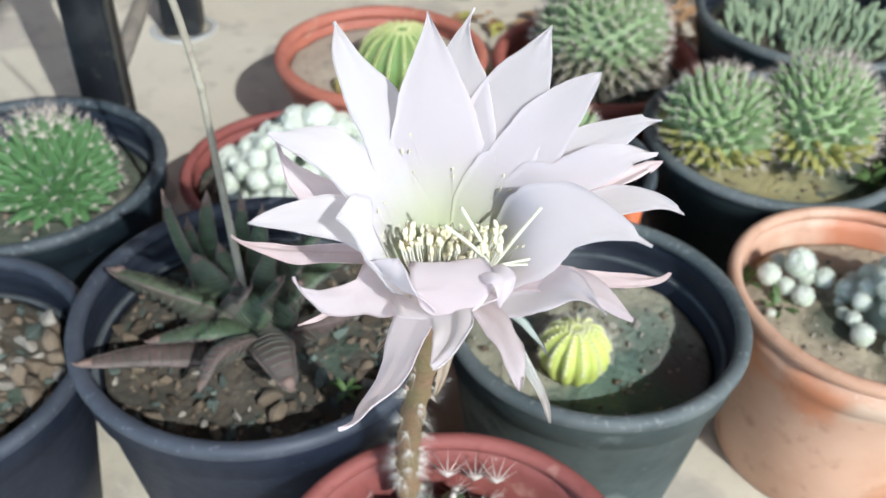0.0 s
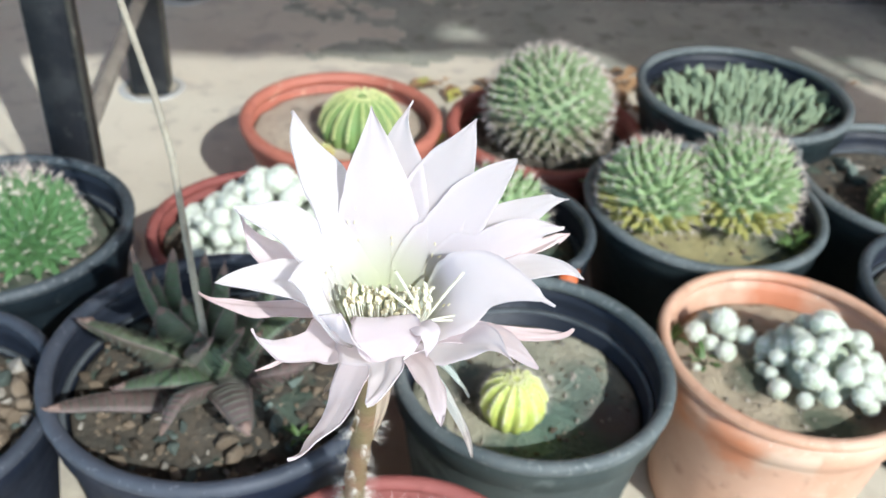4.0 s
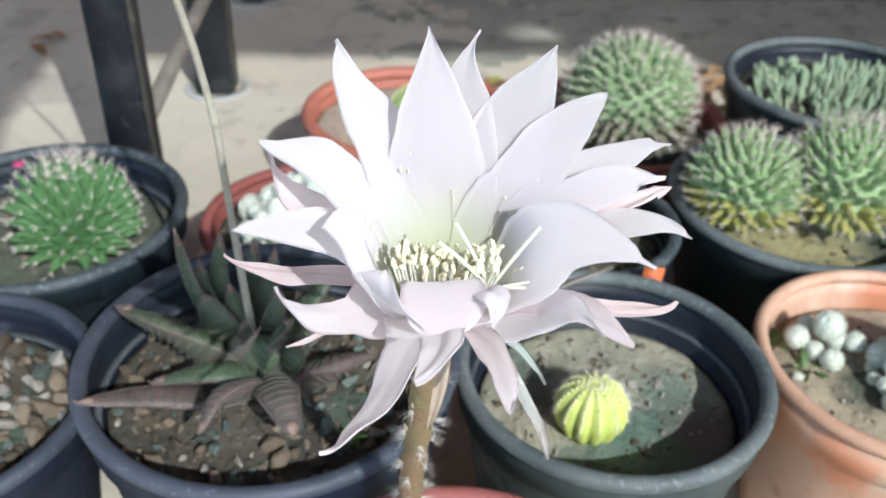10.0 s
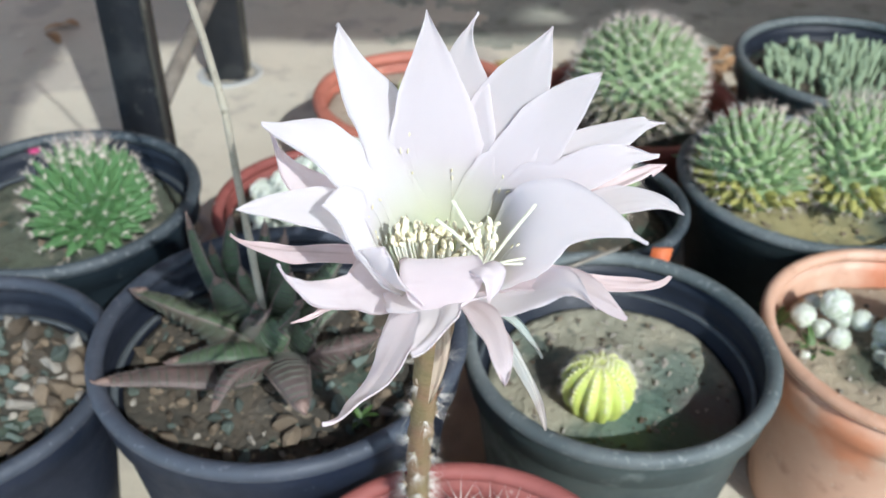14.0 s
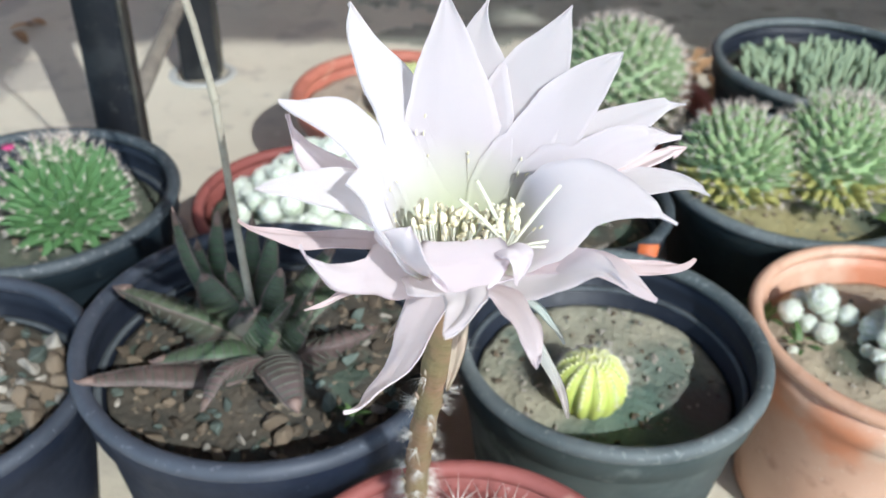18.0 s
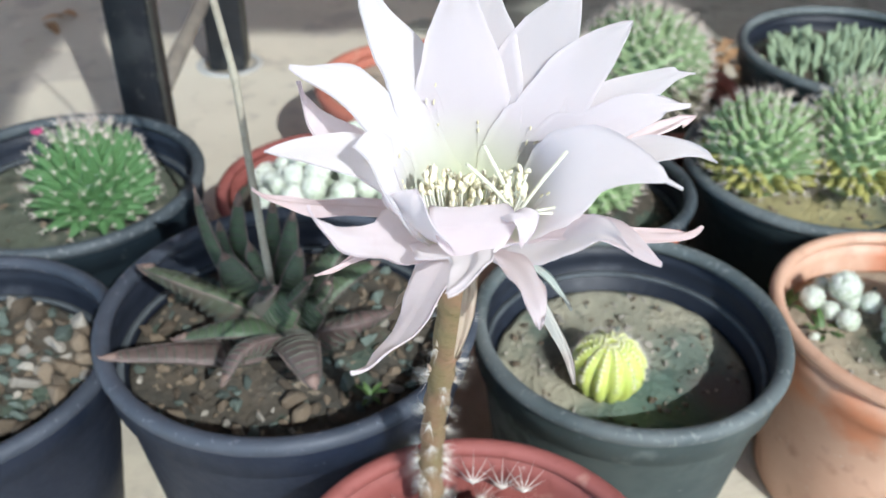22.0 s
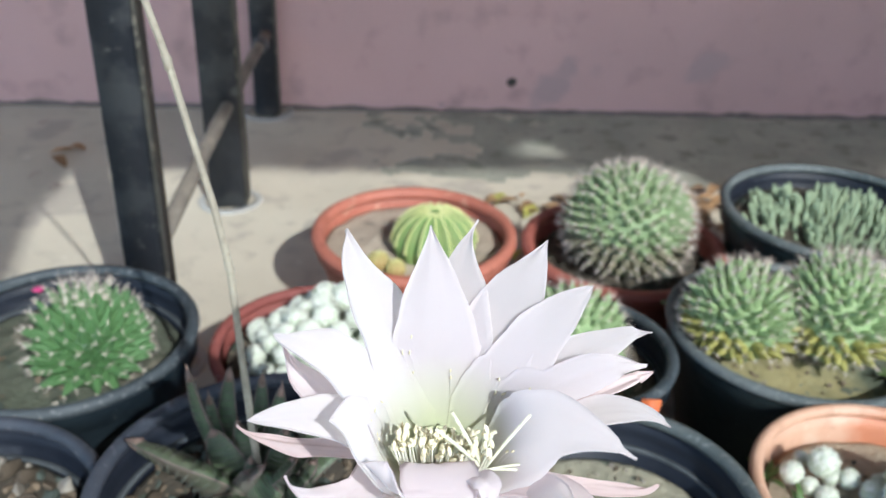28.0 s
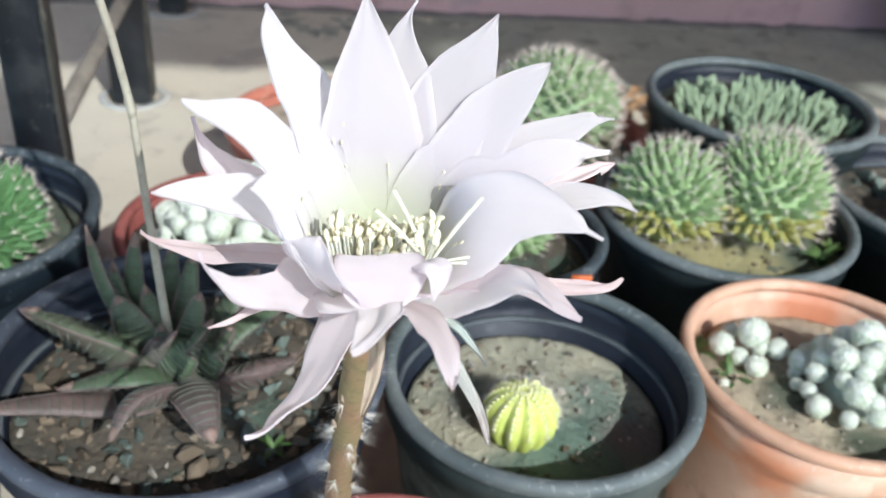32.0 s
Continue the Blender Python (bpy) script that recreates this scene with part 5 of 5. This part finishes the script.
for k in range(7):
    rnd = random.Random(50 + k)
    bm = bmesh.new()
    for _ in range(10):
        d = Vector((rnd.gauss(0, 1), rnd.gauss(0, 1), rnd.gauss(0, 1))).normalized()
        bm.verts.new((d.x, d.y * rnd.uniform(0.8, 1), d.z * 0.66))
    hull = bmesh.ops.convex_hull(bm, input=bm.verts)
    bmesh.ops.bevel(bm, geom=bm.edges[:], offset=0.09, segments=1, affect="EDGES")
    for name, material in (("warm", M_STONE), ("green", M_STONE2), ("pale", M_PALE)):
        me = bpy.data.meshes.new("pebble")
        bm.to_mesh(me)
        me.materials.append(material)
        PEBBLES.append((name, me))
    bm.free()


def pebbles_on(soil, r, n, smin, smax, seed, mix=(0.5, 0.38, 0.12), bare=()):
    rnd = random.Random(seed)
    put = []
    kinds = {k: [m for name, m in PEBBLES if name == k] for k in ("warm", "green", "pale")}
    for _ in range(n * 30):
        if len(put) >= n:
            break
        q, a = math.sqrt(rnd.random()) * r, rnd.uniform(0, 6.283)
        x, y = q * math.cos(a), q * math.sin(a)
        s = rnd.uniform(smin, smax) * (0.6 if rnd.random() < 0.5 else 1)
        if any((x - b[0]) ** 2 + (y - b[1]) ** 2 < (0.50 * (s + b[2])) ** 2 for b in put):
            continue
        if any((x - bx) ** 2 + (y - by) ** 2 < br * br for bx, by, br in bare):
            continue
        put.append((x, y, s))
        kind = rnd.choices(("warm", "green", "pale"), mix)[0]
        ob = new("pebble", rnd.choice(kinds[kind]))
        ob.parent = soil
        ob.matrix_basis = Matrix.LocRotScale((x, y, 0.004 * (1 - (q / r) ** 2) + s * 0.3), Euler((rnd.uniform(-0.5, 0.5), rnd.uniform(-0.5, 0.5), rnd.uniform(0, 6))), (s, s * rnd.uniform(0.65, 1), s))


pebbles_on(SOIL["haw"], 0.075, 300, 0.0022, 0.0076, 1, (0.58, 0.34, 0.08))
pebbles_on(SOIL["stones"], 0.066, 260, 0.0050, 0.0115, 2, (0.45, 0.30, 0.25))
pebbles_on(SOIL["lime"], 0.064, 190, 0.0010, 0.0034, 3, (0.35, 0.1, 0.55), bare=[(-0.01, -0.016, 0.024)])
pebbles_on(SOIL["far"], 0.070, 30, 0.006, 0.013, 4, (0.2, 0.6, 0.2), bare=[(-0.014, -0.024, 0.034)])
pebbles_on(SOIL["terra"], 0.062, 130, 0.0010, 0.0030, 5, (0.35, 0.1, 0.55))
pebbles_on(SOIL["bloom"], 0.058, 40, 0.0015, 0.0040, 6, bare=[(-0.006, 0.012, 0.036)])
pebbles_on(SOIL["twin"], 0.075, 90, 0.0015, 0.0040, 7)
pebbles_on(SOIL["left"], 0.070, 90, 0.0015, 0.0040, 8)

# ---- small plants, litter and odd things ----
def leaf_blade(bm, base, tip, w, bend=0.15):
    d = tip - base
    s = d.cross(Vector((0, 0, 1)))
    s = s.normalized() if s.length > 1e-6 else Vector((1, 0, 0))
    n = s.cross(d).normalized()
    top, low = [], []
    for i in range(7):
        u = i / 6
        c = base + d * u + n * bend * d.length * math.sin(u * math.pi)
        h = w * 0.5 * math.sin(math.pi * min(0.98, u * 0.92 + 0.06)) ** 0.8
        top.append([bm.verts.new(c - s * h + n * h * 0.25), bm.verts.new(c), bm.verts.new(c + s * h + n * h * 0.25)])
        low.append([bm.verts.new(v.co - n * 0.0003) for v in top[-1]])
    for i in range(6):
        for j in range(2):
            bm.faces.new((top[i][j], top[i][j + 1], top[i + 1][j + 1], top[i + 1][j]))
            bm.faces.new((low[i][j], low[i + 1][j], low[i + 1][j + 1], low[i][j + 1]))


def weed(place, n, size, seed, material=None, label="tiny green weed seedling in a pot"):
    rnd = random.Random(seed)
    t = thing("weed", label, "weed", place)
    for k in range(n):
        a = 6.283 * k / n + rnd.uniform(-0.3, 0.3)
        bm = bmesh.new()
        leaf_blade(bm, Vector((0, 0, 0)), Vector((math.cos(a), math.sin(a), rnd.uniform(0.3, 0.9))) * size * rnd.uniform(0.7, 1.1), size * 0.28)
        part("leaf", bm, material or M_GREENLEAF, t)
    return t


weed((-0.028, 0.300, 0.142), 6, 0.009, 1)
weed((0.312, 0.530, 0.109), 8, 0.016, 2)
weed((0.178, 0.600, 0.110), 9, 0.018, 3, M_TWIN, "small green rosette at the pot's edge")
weed((0.213, 0.402, 0.108), 9, 0.014, 4, M_GREENLEAF)
weed((0.322, 0.540, 0.109), 6, 0.011, 5, M_FRESH)
weed((0.198, 0.424, 0.109), 5, 0.016, 6, M_GREENLEAF, "dark green weed leaves beside white cacti")
weed((0.300, 0.428, 0.110), 6, 0.010, 7, M_GREENLEAF, "dark green weed leaves beside white cacti")


def litter(place, size, material, seed, label):
    rnd = random.Random(seed)
    bm = bmesh.new()
    a = rnd.uniform(0, 6.28)
    d = Vector((math.cos(a), math.sin(a), rnd.uniform(-0.05, 0.25)))
    leaf_blade(bm, -d * size * 0.5, d * size * 0.5, size * rnd.uniform(0.4, 0.6), rnd.uniform(0.08, 0.25))
    low = min(v.co.z for v in bm.verts)
    ob = link_mesh("dry_leaf", bm, material)
    ob.location = (place[0], place[1], place[2] - low)
    return tagged(ob, label, "leaf", "fallen leaves")


rl = random.Random(77)
for k in range(44):
    yellow = k % 3 == 0
    litter((rl.uniform(0.03, 0.13), rl.uniform(0.85, 1.02), 0.001 + 0.002 * (k % 4)), rl.uniform(0.014, 0.032), M_LEAFY if yellow else M_LEAFB, k, "yellowed fallen leaf on the cement" if yellow else "curled brown fallen leaf on the cement")
for k in range(48):
    litter((rl.uniform(0.225, 0.33), rl.uniform(0.86, 1.06), 0.001 + 0.003 * (k % 4)), rl.uniform(0.016, 0.038), M_LEAFB, 100 + k, "curled brown fallen leaf on the cement")
for k in range(8):
    litter((rl.uniform(0.50, 0.75), rl.uniform(0.85, 1.1), 0.001), rl.uniform(0.014, 0.028), M_LEAFB, 200 + k, "curled brown fallen leaf on the cement")

for k, (lx, ly) in enumerate(((-0.532, 1.074), (-0.520, 1.039), (-0.518, 1.084), (-0.493, 0.966), (-0.532, 0.998), (-0.599, 1.170))):
    litter((lx, ly, 0.001), 0.030 if k < 3 else 0.018, M_LEAFB if k < 3 else M_LEAFP, 300 + k, "curled brown fallen leaf on the cement" if k < 3 else "pale dry leaf scrap on the cement")


def strap():
    t = thing("plastic_strap", "bent orange plastic strip between two pots", "strap", (0.127, 0.447, 0.0))
    bm = bmesh.new()
    pts = [Vector((0, 0, 0)), Vector((0.001, 0.004, 0.05)), Vector((0.002, 0.008, 0.10)), Vector((0.006, 0.014, 0.135))]
    a = [[bm.verts.new(p + Vector((sx * 0.006, sy * 0.0008, 0))) for sx, sy in ((-1, -1), (1, -1), (1, 1), (-1, 1))] for p in pts]
    for r0, r1 in zip(a, a[1:]):
        for k in range(4):
            bm.faces.new((r0[k], r0[(k + 1) % 4], r1[(k + 1) % 4], r1[k]))
    bm.faces.new(a[0][::-1])
    bm.faces.new(a[-1])
    part("strip", bm, M_STRAP, t)
    return t


strap()


def twig(points, r, label):
    t = thing("twig", label, "twig", points[0])
    bm = bmesh.new()
    o = Vector(points[0])
    tube_into(bm, [Vector(p) - o for p in points], [r * (1 - 0.5 * k / len(points)) for k in range(len(points))], 7)
    part("stick", bm, M_RUST, t)
    return t


twig([(0.07, 0.425, 0.1415), (0.09, 0.438, 0.1425), (0.105, 0.446, 0.1445)], 0.0014, "thin dark dry twig lying on a pot rim")


def cloth_bag():
    """A purple carrier bag standing by the wall, narrow at the foot and wide at its crumpled mouth."""
    bm = bmesh.new()
    n, rows, prev = 48, 14, None
    for i in range(rows + 1):
        u = i / rows
        ring = []
        for k in range(n):
            a = 2 * math.pi * k / n
            q = 0.018 + 0.105 * u ** 0.9 + 0.010 * u * math.sin(5 * a + 2 * u) + 0.012 * noise.noise((math.cos(a) * 2, math.sin(a) * 2, u * 4))
            ring.append(bm.verts.new((q * math.cos(a), q * 0.6 * math.sin(a), 0.20 * u + (0.016 * math.sin(4 * a) if i == rows else 0))))
        if prev:
            for k in range(n):
                bm.faces.new((prev[k], prev[(k + 1) % n], ring[(k + 1) % n], ring[k]))
        else:
            bm.faces.new(ring[::-1])
        prev = ring
    bmesh.ops.solidify(bm, geom=bm.faces[:], thickness=0.001)
    ob = link_mesh("plastic_bag", bm, M_PURPLE)
    ob.location = (0.795, 1.300, 0.004)
    return tagged(ob, "crumpled purple plastic bag standing by the wall", "bag")


cloth_bag()

# a low clustered cactus and an upright pad among the pebbles
for k, (dx, dy, r) in enumerate(((0, 0, 0.013), (0.020, -0.012, 0.011), (-0.014, 0.020, 0.012), (0.006, -0.030, 0.012), (-0.022, -0.010, 0.012))):
    ribbed_cactus("yellowish spiny cactus head among pebbles", (-0.285 + dx, 0.306 + dy, 0.121), r, r * 0.85, 12, 0.14, M_OLD, M_SPINE, M_SPINE, 0.006, 5, 5, 20 + k, 0.0009)
pad = thing("pad_cactus", "upright flat green cactus pad among pebbles", "cactus", (-0.285, 0.348, 0.116))
bm = bmesh.new()
bmesh.ops.create_uvsphere(bm, u_segments=24, v_segments=16, radius=1.0)
for v in bm.verts:
    v.co = Vector((v.co.x * 0.016 * (1 + 0.2 * v.co.z), v.co.y * 0.005, v.co.z * 0.036 + 0.034))
part("pad", bm, M_OLD, pad)
